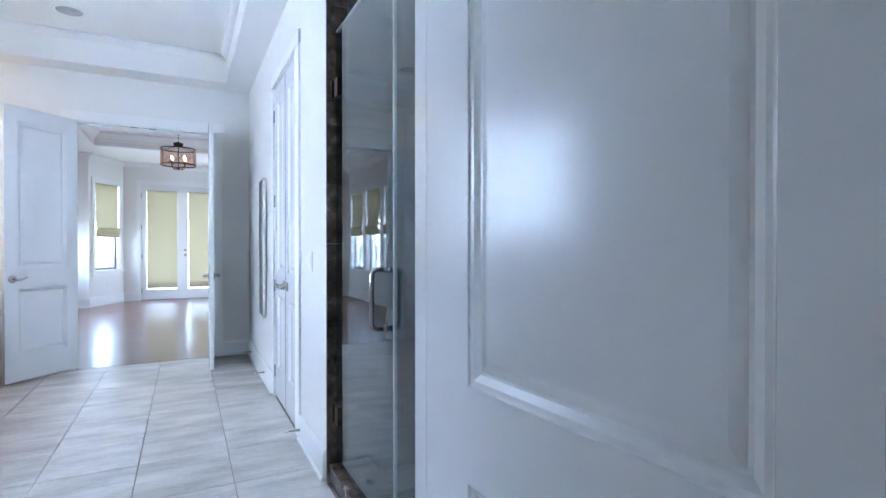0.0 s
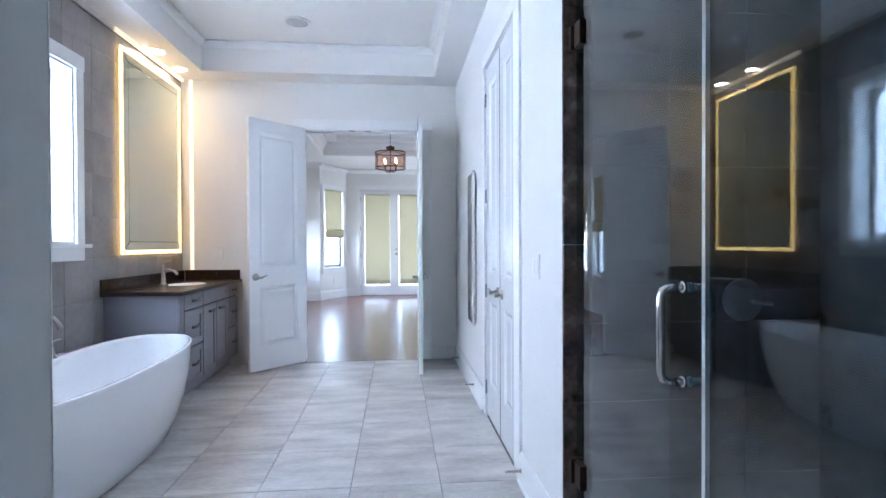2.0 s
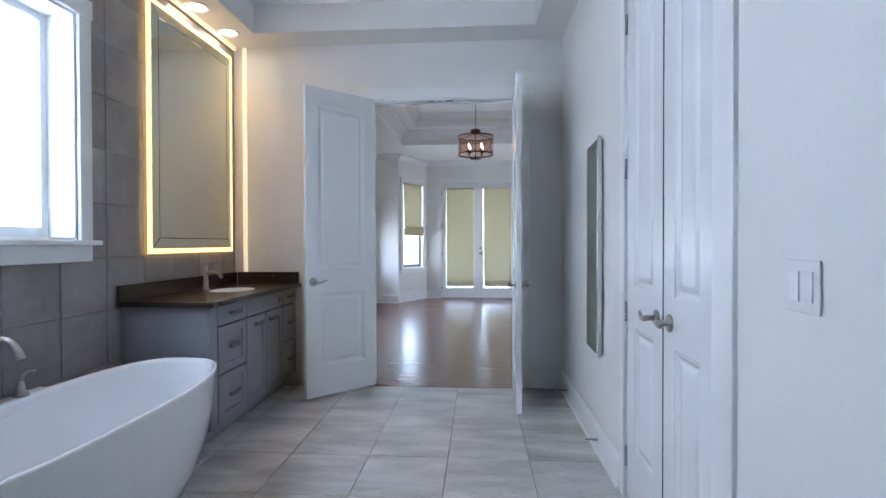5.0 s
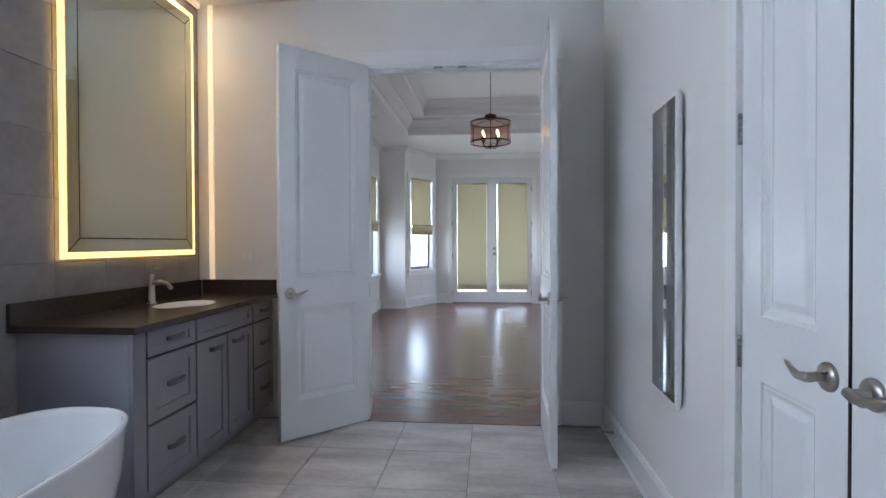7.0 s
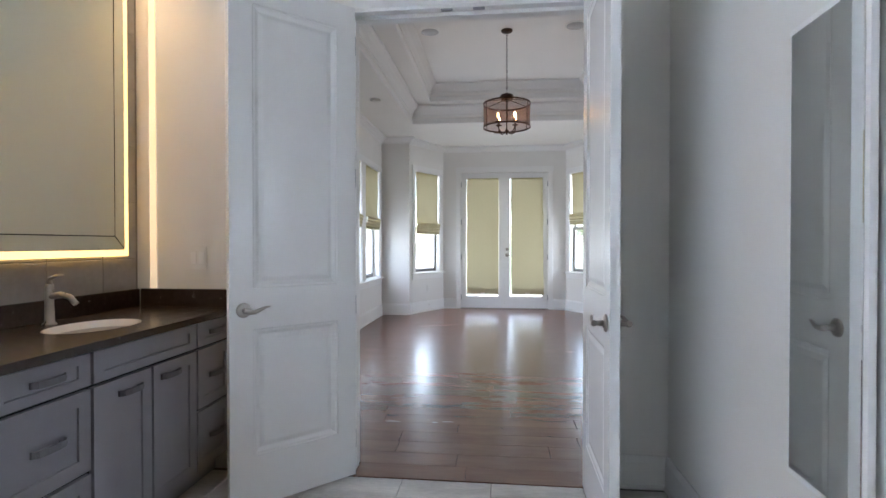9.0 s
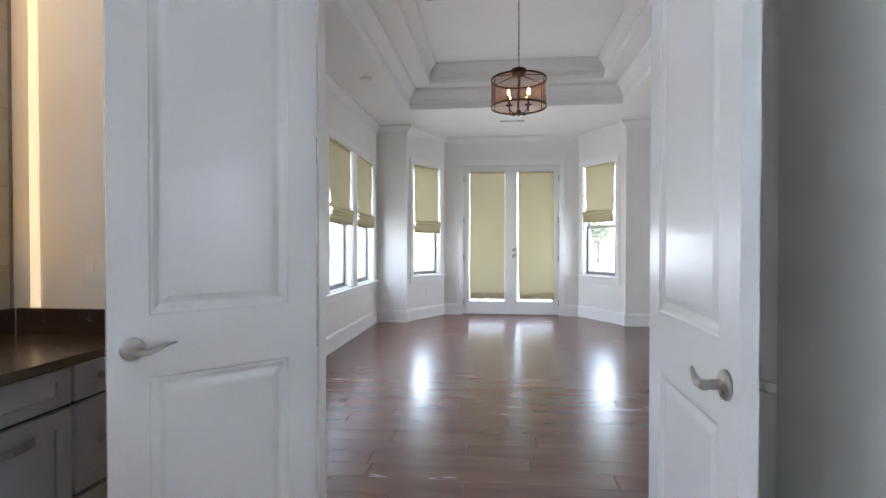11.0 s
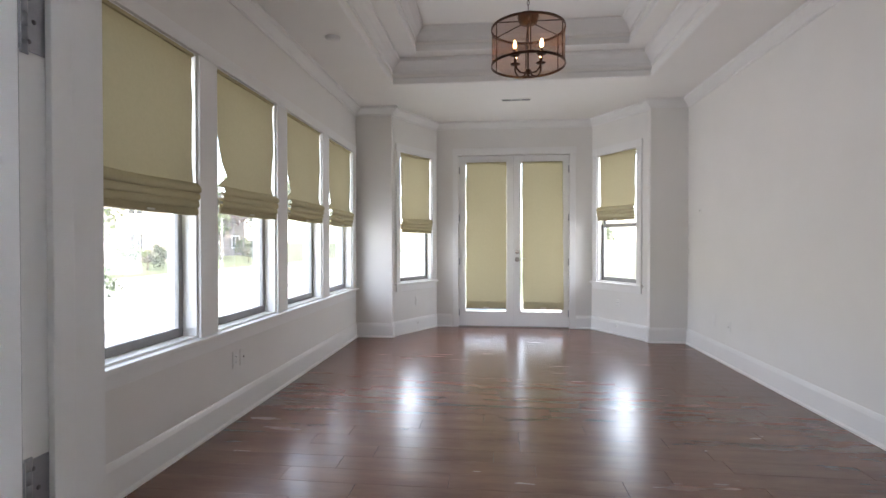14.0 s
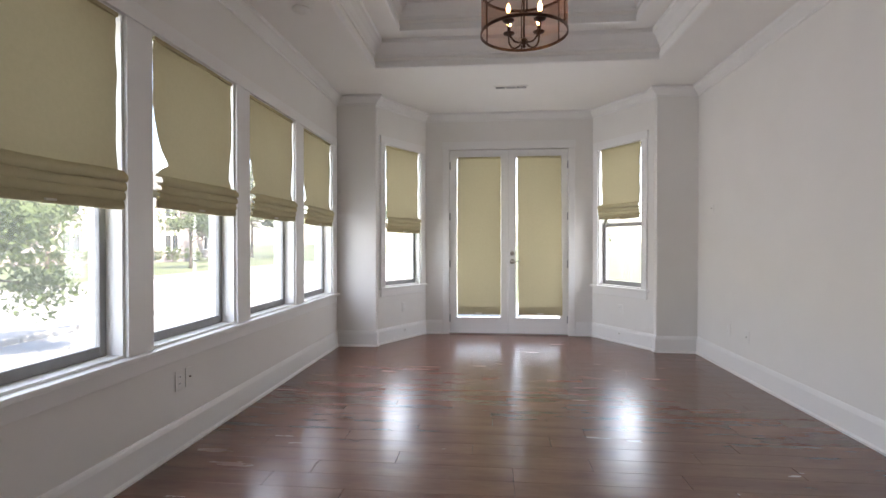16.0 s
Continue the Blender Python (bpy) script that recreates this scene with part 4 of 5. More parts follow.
slab("mirror_pane", -1.769, -1.765, a0 + B, a1 - B, c0 + B, c1 - B, MIRROR, mir, "", 0.001)
g = 0.005
for quad in (((a0, c0), (a1, c0), (a1 - B, c0 + B - g), (a0 + B, c0 + B - g)), ((a0, c1), (a1, c1), (a1 - B, c1 - B + g), (a0 + B, c1 - B + g)),
             ((a0, c0 + g), (a0 + B - g, c0 + B), (a0 + B - g, c1 - B), (a0, c1 - g)), ((a1, c0 + g), (a1 - B + g, c0 + B), (a1 - B + g, c1 - B), (a1, c1 - g))):
    bm = bmesh.new()
    f0 = [bm.verts.new((-1.769, y, z)) for y, z in quad]
    f1 = [bm.verts.new((-1.7655 if (abs(y - a0) > B * 0.5 and abs(y - a1) > B * 0.5 and abs(z - c0) > B * 0.5 and abs(z - c1) > B * 0.5) else -1.767, y, z)) for y, z in quad]
    bm.faces.new(f1)
    for k in range(4):
        bm.faces.new((f0[k], f0[(k + 1) % 4], f1[(k + 1) % 4], f1[k]))
    part("bevelled_border", bm, MIRROR, mir, "slanted mirror border")

# ---- narrow wall mirror ----
wm = thing("wall_mirror", "narrow mirror in a thin white frame on the wall", "mirror", pose(1.0195, 6.09, 0, 0, 0, -1.6) @ pose(-1.0195, -6.09, 0))
slab("backing", 1.008, 1.0195, 5.782, 6.08, 0.58, 1.805, PAINT_TRIM, wm)
slab("white_frame", 0.993, 1.0078, 5.768, 6.09, 0.57, 1.815, PAINT_TRIM, wm, "thin white frame", 0.0015)
slab("mirror_pane", 0.9905, 0.9925, 5.782, 6.077, 0.588, 1.797, MIRROR_CLEAR, wm, "", 0.0006)

# ---- shower ----
sg = thing("shower_enclosure", "frameless glass shower door and side panel", "shower")
GX = 1.066
curb = structure(slab("trim_shower_curb", 1.03, 1.24, 2.17, 3.67, 0.0, 0.095, DARK_STONE, bevel=0.006), "low dark stone curb under the shower glass", "curb")
sd = slab("glass_door", GX - 0.005, GX + 0.005, 2.862, 3.645, 0.103, 2.29, SHOWER_GLASS, sg, "clear glass shower door")
sp = slab("side_panel", GX - 0.005, GX + 0.005, 2.175, 2.848, 0.096, 2.29, SHOWER_GLASS, sg, "clear fixed glass panel")
for q in (sd, sp):
    q.visible_shadow = False
slab("glass_edge", GX - 0.0055, GX + 0.0055, 2.849, 2.861, 0.103, 2.29, GLASS_EDGE, sg, "pale polished glass edge")
slab("glass_edge", GX - 0.0055, GX + 0.0055, 2.175, 3.645, 2.2903, 2.2935, GLASS_EDGE, sg, "pale polished glass edge")
for z in (0.36, 2.0):
    bm = bmesh.new()
    cuboid(bm, GX - 0.018, GX + 0.018, 3.575, 3.635, z - 0.045, z + 0.045, 0.004)
    cuboid(bm, GX - 0.028, GX + 0.028, 3.64, 3.6685, z - 0.045, z + 0.045, 0.003)
    tube(bm, [(GX, 3.638, z - 0.045), (GX, 3.638, z + 0.045)], 0.008, 10)
    part("glass_hinge", bm, BRONZE, sg, "dark metal glass hinge")
bm = bmesh.new()
for sgn in (-1, 1):
    o = GX + sgn * 0.063
    tube(bm, [(GX + sgn * 0.006, 2.932, 0.895), (o - sgn * 0.02, 2.932, 0.895), (o - sgn * 0.005, 2.932, 0.902), (o, 2.932, 0.918), (o, 2.932, 1.0), (o, 2.932, 1.097), (o - sgn * 0.005, 2.932, 1.112), (o - sgn * 0.02, 2.932, 1.12), (GX + sgn * 0.006, 2.932, 1.12)], 0.0095, 14)
part("pull_handle", bm, CHROME, sg, "polished D-shaped pull handle")
for sgn in (-1, 1):
    for z in (0.895, 1.12):
        bm = bmesh.new()
        lathe(bm, [(0.009, sgn * 0.0055), (0.014, sgn * 0.006), (0.014, sgn * 0.011), (0.009, sgn * 0.012)], 16, (GX, 2.932, z), "x")
        part("handle_washer", bm, CHROME, sg, "chrome washer")
vb_ = thing("shower_valve", "round metal shower valve on the dark tiles", "valve", pose(1.746, 3.668, 1.0))
bm = bmesh.new()
lathe(bm, [(0, 0), (0.085, 0), (0.085, -0.004), (0.075, -0.01), (0.04, -0.014), (0.03, -0.05), (0, -0.052)], 32, (0, 0, 0), "y")
part("escutcheon", bm, HINGE_STEEL, vb_)
bm = bmesh.new()
tube(bm, [(0, -0.045, 0), (0.03, -0.055, -0.005), (0.08, -0.06, -0.012)], [0.012, 0.009, 0.006], 10)
part("lever", bm, NICKEL, vb_)
rs = thing("rain_shower_head", "round metal rain shower head on an arm", "shower head", pose(1.746, 3.668, 2.30))
bm = bmesh.new()
tube(bm, [(0, 0, 0), (0, -0.08, 0.015), (0, -0.14, 0.01), (0, -0.16, -0.02)], 0.011, 12)
lathe(bm, [(0, 0), (0.03, 0), (0.03, -0.006), (0, -0.01)], 20, (0, 0, 0), "y")
part("arm", bm, NICKEL, rs)
bm = bmesh.new()
lathe(bm, [(0, -0.015), (0.02, -0.018), (0.035, -0.035), (0.11, -0.045), (0.115, -0.052), (0.11, -0.058), (0, -0.06)], 36, (0, -0.16, 0))
part("head", bm, NICKEL, rs)
structure(slab("floor_shower", 1.24, 2.09, 2.17, 3.69, -0.1, 0.01, SHOWER_TILE), "dark tiled shower floor", "floor")

# ---- fixtures on walls and ceilings ----


def plate(name, label, category, m, w, h, kind):
    p = thing(name, label, category, m)
    bm = bmesh.new()
    cuboid(bm, -w / 2, w / 2, -0.006, -0.0005, -h / 2, h / 2, 0.0025)
    part("cover_plate", bm, PLASTIC, p)
    bm = bmesh.new()
    if kind == "rocker":
        for x in ([0] if w < 0.09 else [-0.023, 0.023]):
            cuboid(bm, x - 0.0165, x + 0.0165, -0.0095, -0.006, -0.033, 0.033, 0.002)
        part("rocker", bm, PAINT_TRIM, p)
    elif kind == "socket":
        bm.free()
        for z in (-0.02, 0.02):
            slab("socket", -0.016, 0.016, -0.008, -0.006, z - 0.014, z + 0.014, PAINT_TRIM, p, bevel=0.0015)
        for z in (-0.02, 0.02):
            for x in (-0.006, 0.006):
                slab("slot", x - 0.0012, x + 0.0012, -0.0086, -0.0075, z - 0.004, z + 0.005, SLOT, p)
    else:
        lathe(bm, [(0, -0.006), (0.006, -0.007), (0.006, -0.014), (0.004, -0.016), (0, -0.016)], 12, (0, 0, 0), "y")
        part("jack", bm, NICKEL, p)
    return p


plate("light_switch", "white double rocker switch by the shower", "switch", pose(1.0195, 4.045, 1.12, 0, 0, -90), 0.115, 0.115, "rocker")
plate("light_switch", "white rocker switch above the countertop", "switch", pose(-1.45, 7.1595, 1.14), 0.098, 0.122, "rocker")
plate("power_outlet", "white wall outlet under the windows", "outlet", pose(-1.7795, 9.90, 0.42, 0, 0, 90), 0.075, 0.118, "socket")
plate("cable_outlet", "white cable plate under the windows", "outlet", pose(-1.7795, 10.0, 0.42, 0, 0, 90), 0.075, 0.118, "jack")
plate("power_outlet", "white wall outlet on the plain wall", "outlet", pose(2.4195, 12.24, 0.40, 0, 0, -90), 0.075, 0.118, "socket")
plate("cable_outlet", "white cable plate on the plain wall", "outlet", pose(2.4195, 11.88, 0.39, 0, 0, -90), 0.075, 0.118, "jack")
plate("thermostat", "small white sensor on the plain wall", "sensor", pose(2.4195, 12.62, 1.62, 0, 0, -90), 0.05, 0.08, "jack")
for p0, u, a, s in ((Vector((-1.30, 13.1)), uw, ang_w, 0.5), (Vector((1.44, 13.95)), ue, ang_e, 0.5)):
    q = p0 + u * s
    plate("power_outlet", "white wall outlet under a bay window", "outlet", pose(q.x, q.y, 0.42, 0, 0, a) @ pose(0, -0.0005, 0), 0.075, 0.118, "socket")
    plate("cable_outlet", "small jack low on the bay wall", "outlet", pose(q.x, q.y, 0.12, 0, 0, a) @ pose(0, -0.0185, 0), 0.03, 0.03, "jack")


def doorstop(m):
    d = thing("door_stop", "small nickel spring door stop on the baseboard", "door stop", m, "door stops")
    bm = bmesh.new()
    tube(bm, [(0, 0, 0), (-0.006, 0, 0), (-0.07, 0, 0)], [0.012, 0.007, 0.005], 10)
    part("spring", bm, NICKEL, d)
    bm = bmesh.new()
    tube(bm, [(-0.07, 0, 0), (-0.082, 0, 0)], 0.009, 10)
    part("tip", bm, PLASTIC, d, "white rubber tip")


for y in (4.28, 5.86, 6.84):
    doorstop(pose(1.003, y, 0.075))


def speaker(x, y, z):
    d = thing("ceiling_speaker", "round white in-ceiling speaker", "speaker", pose(x, y, z), "ceiling speakers")
    bm = bmesh.new()
    lathe(bm, [(0.095, 0.0), (0.118, 0.0), (0.118, -0.004), (0.112, -0.008), (0.095, -0.006), (0.095, 0.0)], 40, cap=False)
    part("rim", bm, PAINT_CEIL, d)
    bm = bmesh.new()
    lathe(bm, [(0, -0.005), (0.096, -0.005), (0.096, -0.001)], 40)
    part("grille", bm, GRILLE, d, "grey perforated grille")


speaker(-0.49, 6.36, 3.199)
speaker(-0.49, 4.1, 3.199)
speaker(-0.55, 10.0, 3.5195)
speaker(1.0, 10.0, 3.5195)
sm = thing("smoke_detector", "white round smoke detector on the soffit", "detector", pose(-1.34, 10.745, 3.0195))
bm = bmesh.new()
lathe(bm, [(0.0, 0), (0.065, 0), (0.066, -0.012), (0.055, -0.024), (0.03, -0.03), (0, -0.03)], 32)
part("housing", bm, PLASTIC, sm)


def downlight(x, y):
    d = thing("downlight", "lit recessed ceiling light with a white rim", "downlight", pose(x, y, H_BATH - 0.0005), "downlights over the vanity")
    bm = bmesh.new()
    lathe(bm, [(0.062, 0.0), (0.085, 0.0), (0.085, -0.004), (0.078, -0.008), (0.062, -0.004), (0.062, 0.0)], 36, cap=False)
    part("rim", bm, PAINT_CEIL, d)
    bm = bmesh.new()
    lathe(bm, [(0, -0.003), (0.063, -0.003), (0.063, -0.001)], 36)
    part("lens", bm, DOWNLIGHT, d, "warm glowing lens")
    s = bpy.data.lights.new("downlight_beam", "SPOT")
    s.energy, s.color, s.spot_size, s.spot_blend, s.shadow_soft_size = 1.6, (1.0, 0.6, 0.28), radians(105), 0.6, 0.05
    lo = new("downlight_beam", s)
    lo.matrix_world = look((x, y, H_BATH - 0.012), (x, y, 0))


downlight(-1.70, 6.40)
downlight(-1.69, 6.84)
vt_ = thing("ceiling_vent", "white ceiling air vent with dark slots", "vent", pose(0.307, 12.8, 3.0195))
bm = bmesh.new()
cuboid(bm, -0.19, 0.19, -0.045, 0.045, -0.008, 0, 0.003)
part("frame_plate", bm, PAINT_CEIL, vt_)
for x, mt in ((-0.118, SLOT), (0.0, GRILLE), (0.118, SLOT)):
    slab("slot", x - 0.052, x + 0.052, -0.028, 0.028, -0.0105, -0.0083, mt, vt_, "dark slot" if mt is SLOT else "grey slot")
    for k in range(4):
        slab("slat", x - 0.05, x + 0.05, -0.02 + 0.0125 * k, -0.0175 + 0.0125 * k, -0.0135, -0.0107, GRILLE, vt_)

# ---- chandelier ----
ch = thing("chandelier", "bronze drum chandelier with a wire mesh shade, lit", "chandelier", pose(0.282, 10.05, 0))
R, ZT, ZB = 0.252, 2.725, 2.475
bm = bmesh.new()
lathe(bm, [(0, 3.519), (0.062, 3.519), (0.064, 3.508), (0.05, 3.496), (0.012, 3.488), (0, 3.487)], 28)
part("canopy", bm, BRONZE, ch)
bm = bmesh.new()
for k in range(22):
    z = 3.475 - 0.0285 * k
    a = (k % 2) * math.pi / 2
    pts = []
    for j in range(11):
        t = 2 * math.pi * j / 10
        pts.append((0.007 * math.cos(t) * math.cos(a), 0.007 * math.cos(t) * math.sin(a), z + 0.019 * math.sin(t)))
    tube(bm, pts, 0.0024, 5, False)
part("chain", bm, BRONZE, ch)
bm = bmesh.new()
lathe(bm, [(0, 2.85), (0.015, 2.845), (0.018, 2.83), (0.068, 2.822), (0.074, 2.806), (0.066, 2.79), (0.06, 2.765), (0.0, 2.762)], 28)
part("cap", bm, BRONZE, ch)
bm = bmesh.new()
for z in (ZT, ZB):
    lathe(bm, [(R - 0.004, z - 0.008), (R + 0.003, z - 0.008), (R + 0.003, z + 0.008), (R - 0.004, z + 0.008), (R - 0.004, z - 0.008)], 64, smooth=False, cap=False)
part("rim_band", bm, BRONZE, ch)
bm = bmesh.new()
lathe(bm, [(R - 0.002, ZB), (R - 0.002, ZT)], 72, cap=False)
part("mesh_shade", bm, MESH, ch, "brown wire mesh drum")
for k in range(6):
    a = math.pi / 6 + k * math.pi / 3
    c, s = math.cos(a), math.sin(a)
    bm = bmesh.new()
    tube(bm, [((R - 0.001) * c, (R - 0.001) * s, ZB), ((R - 0.001) * c, (R - 0.001) * s, ZT)], 0.004, 6)
    part("bar", bm, BRONZE, ch)
    bm = bmesh.new()
    tube(bm, [(0.05 * c, 0.05 * s, 2.768), ((R - 0.004) * c, (R - 0.004) * s, ZT)], 0.004, 6)
    part("spoke", bm, BRONZE, ch)
bm = bmesh.new()
tube(bm, [(0, 0, 2.77), (0, 0, 2.43)], 0.006, 10)
lathe(bm, [(0, 2.39), (0.008, 2.394), (0.012, 2.402), (0.006, 2.41), (0.02, 2.418), (0.026, 2.43), (0.018, 2.445), (0.006, 2.452)], 20)
part("stem", bm, BRONZE, ch)
for k in range(4):
    a = math.radians(42) + k * math.pi / 2
    c, s = math.cos(a), math.sin(a)
    bm = bmesh.new()
    tube(bm, [(r * c, r * s, z) for r, z in ((0.015, 2.432), (0.04, 2.414), (0.075, 2.412), (0.105, 2.43), (0.124, 2.46), (0.128, 2.49), (0.126, 2.505))], 0.006, 8)
    lathe(bm, [(0.006, 2.505), (0.03, 2.512), (0.036, 2.52), (0.032, 2.522), (0.01, 2.515)], 18, (0.126 * c, 0.126 * s, 0))
    arm = part("arm", bm, BRONZE, ch)
    bm = bmesh.new()
    lathe(bm, [(0, 2.516), (0.0105, 2.516), (0.0105, 2.558), (0, 2.56)], 14, (0.126 * c, 0.126 * s, 0))
    part("candle_sleeve", bm, BRONZE, arm)
    bm = bmesh.new()
    lathe(bm, [(0, 2.558), (0.008, 2.561), (0.0125, 2.573), (0.0135, 2.585), (0.01, 2.602), (0.004, 2.616), (0, 2.622)], 16, (0.126 * c, 0.126 * s, 0))
    part("bulb", bm, BULB_WEAK if k == 2 else BULB, arm, "glowing candle bulb")

# ---- outdoors ----
LAWN = principled("lawn", (0.1, 0.125, 0.055), 0.9, var=0.25, scale=1.2, fine=25, bump=0.3, dist=0.05)
CONCRETE = principled("pale_concrete", (0.3, 0.295, 0.28), 0.85, var=0.08, scale=1.5, fine=30, bump=0.1)
LEAF = cloth_material("leaves", (0.115, 0.155, 0.07), 0.45)
LEAF_DARK = cloth_material("dark_leaves", (0.075, 0.1, 0.06), 0.4)
LEAF_PURPLE = cloth_material("purple_leaves", (0.08, 0.05, 0.06), 0.35)
BARK = principled("bark", (0.12, 0.09, 0.065), 0.9, var=0.3, scale=6, fine=40, bump=0.5, dist=0.02)
BRICK_FAR = principled("grey_brick", (0.36, 0.31, 0.29), 0.9, var=0.15, scale=3, fine=40, bump=0.1)
ROOF_FAR = principled("roof_shingle", (0.11, 0.105, 0.10), 0.9, var=0.2, scale=4, fine=30, bump=0.2)
CAR_PAINT = principled("white_car_paint", (0.75, 0.76, 0.78), 0.2, var=0.01, bump=0, coat=0.6)
RUBBER = principled("rubber", (0.02, 0.02, 0.02), 0.8, bump=0)
DARK_GLASS = principled("dark_glass", (0.02, 0.025, 0.03), 0.08, bump=0)
GZ = -0.35
bm = bmesh.new()
bmesh.ops.create_grid(bm, x_segments=4, y_segments=4, size=1500)
structure(part("ground", bm, LAWN, None, "", pose(0, 0, GZ)), "green lawn reaching to the horizon", "ground")
structure(slab("road", -15.0, -7.5, -200, 300, GZ - 0.3, GZ + 0.02, CONCRETE), "pale concrete road beside the house", "road")
for x0, x1 in ((-15.2, -15.0), (-7.5, -7.3)):
    structure(slab("kerb", x0, x1, -200, 300, GZ - 0.3, GZ + 0.14, CONCRETE, bevel=0.03), "pale concrete kerb", "kerb")
structure(slab("pavement", -7.3, -3.2, -200, 300, GZ - 0.3, GZ + 0.03, CONCRETE), "pale concrete footpath", "pavement")
structure(slab("patio", -2.4, 3.0, 14.12, 18.2, GZ - 0.2, -0.06, CONCRETE), "pale concrete patio outside the french doors", "patio")


def tree(label, x, y, height, crown_r, crown_z, seed, leaf, count=1500, size=0.16, name="tree", group=""):
    t = thing(name, label, name, pose(x, y, GZ), group)
    rnd = random.Random(seed)
    bm = bmesh.new()
    tube(bm, [(0, 0, -0.1), (0.03, 0.02, height * 0.25), (-0.04, 0.03, height * 0.5), (0.02, -0.03, height * 0.85)], [0.05 * height ** 0.6, 0.035 * height ** 0.6, 0.025 * height ** 0.6, 0.008], 8)
    clumps = []
    for k in range(11):
        a, el = rnd.uniform(0, 6.28), rnd.uniform(-0.5, 1.1)
        r = crown_r * rnd.uniform(0.45, 0.95)
        c = Vector((r * math.cos(a) * math.cos(el), r * math.sin(a) * math.cos(el), crown_z + r * 0.95 * math.sin(el)))
        clumps.append((c, crown_r * rnd.uniform(0.28, 0.5)))
        z0 = height * rnd.uniform(0.25, 0.6)
        tube(bm, [(0, 0, z0), (c.x * 0.5, c.y * 0.5, (z0 + c.z) / 2 + 0.1), tuple(c)], [0.018 * height ** 0.6, 0.01 * height ** 0.6, 0.004], 5)
    part("trunk", bm, BARK, t)
    vs, fs = [], []
    for k in range(count):
        c, r = clumps[k % len(clumps)]
        d = Vector((rnd.gauss(0, 1), rnd.gauss(0, 1), rnd.gauss(0, 0.8))).normalized() * r * rnd.uniform(0.3, 1.1)
        q = c + d
        e = Euler((rnd.uniform(-1.2, 1.2), rnd.uniform(-1.2, 1.2), rnd.uniform(0, 6.28))).to_matrix()
        s = size * rnd.uniform(0.6, 1.3)
        i = len(vs)
        for px, py in ((-0.5, 0), (0, -0.28), (0.6, 0), (0, 0.28)):
            vs.append(q + e @ Vector((px * s, py * s, 0.08 * s * abs(px))))
        fs.append((i, i + 1, i + 2, i + 3))
    me = bpy.data.meshes.new("crown")
    me.from_pydata(vs, [], fs)
    me.materials.append(leaf)
    c = new("crown", me)
    c.parent = t
    return t


tree("slender garden tree with loose bright green leaves", -7.1, 13.0, 3.0, 1.4, 1.55, 3, LEAF, 9000, 0.085)
tree("young street tree with an upright green crown", -19.6, 27.5, 4.6, 1.3, 3.0, 4, LEAF, 1300, 0.22)
tree("round leafy street tree beyond the road", -19.5, 38.0, 5.0, 1.7, 3.2, 5, LEAF, 1300, 0.25)
tree("purple-leaved tree on the far lawn", -25.0, 50.0, 6.0, 2.6, 3.6, 61, LEAF_PURPLE, 2200, 0.3)
tree("low dark shrub on the lawn", -20.5, 21.0, 1.4, 0.9, 0.8, 6, LEAF_DARK, 800, 0.16, "shrub", "shrubs on the lawn")
tree("low dark shrub on the lawn", -20.0, 33.5, 1.5, 1.0, 0.8, 7, LEAF_DARK, 800, 0.16, "shrub", "shrubs on the lawn")
tree("low dark shrub on the lawn", -19.8, 45.0, 1.6, 1.1, 0.9, 8, LEAF_DARK, 800, 0.18, "shrub", "shrubs on the lawn")
for k in range(16):
    a = math.radians(-16 + 11.5 * k)
    r = 70 + 9 * math.sin(k * 2.3)
    tree("tall dark tree in the far tree line", 0.3 - r * math.sin(a + 0.35), 8 + r * math.cos(a + 0.35), 11 + 2 * math.sin(k * 1.7), 5.2, 6.2, 20 + k, LEAF_DARK, 900, 1.1, group="far tree line")
tree("small round tree far off on the lawn", 8.2, 47.0, 3.2, 1.5, 2.1, 60, LEAF, 700, 0.3)


def house(label, x, y, rz, w, dpt, h):
    hs = thing("house", label, "house", pose(x, y, GZ, 0, 0, rz))
    bm = bmesh.new()
    cuboid(bm, -w / 2, w / 2, 0, dpt, 0, h)
    part("wall", bm, BRICK_FAR, hs)
    bm = bmesh.new()
    v = [bm.verts.new(c) for c in ((-w / 2 - 0.5, -0.5, h), (w / 2 + 0.5, -0.5, h), (w / 2 + 0.5, dpt + 0.5, h), (-w / 2 - 0.5, dpt + 0.5, h), (-w / 4, dpt / 2, h + 3.2), (w / 4, dpt / 2, h + 3.2))]
    for q in ((0, 1, 5, 4), (1, 2, 5), (2, 3, 4, 5), (3, 0, 4), (3, 2, 1, 0)):
        bm.faces.new([v[i] for i in q])
    part("roof", bm, ROOF_FAR, hs)
    for i in range(4):
        for z in ((0.9, 3.9) if h > 5 else (0.9,)):
            xx = -w / 2 + w * (i + 0.5) / 4
            fw = part("window", bmesh_box(xx - 0.65, xx + 0.65, -0.08, 0.02, z, z + 1.6), PAINT_TRIM, hs)
            for j in (-1, 1):
                slab("pane", xx + j * 0.3 - 0.24, xx + j * 0.3 + 0.24, -0.1, -0.081, z + 0.12, z + 1.48, DARK_GLASS, fw)
    return hs


def bmesh_box(*q):
    bm = bmesh.new()
    cuboid(bm, *q)
    return bm


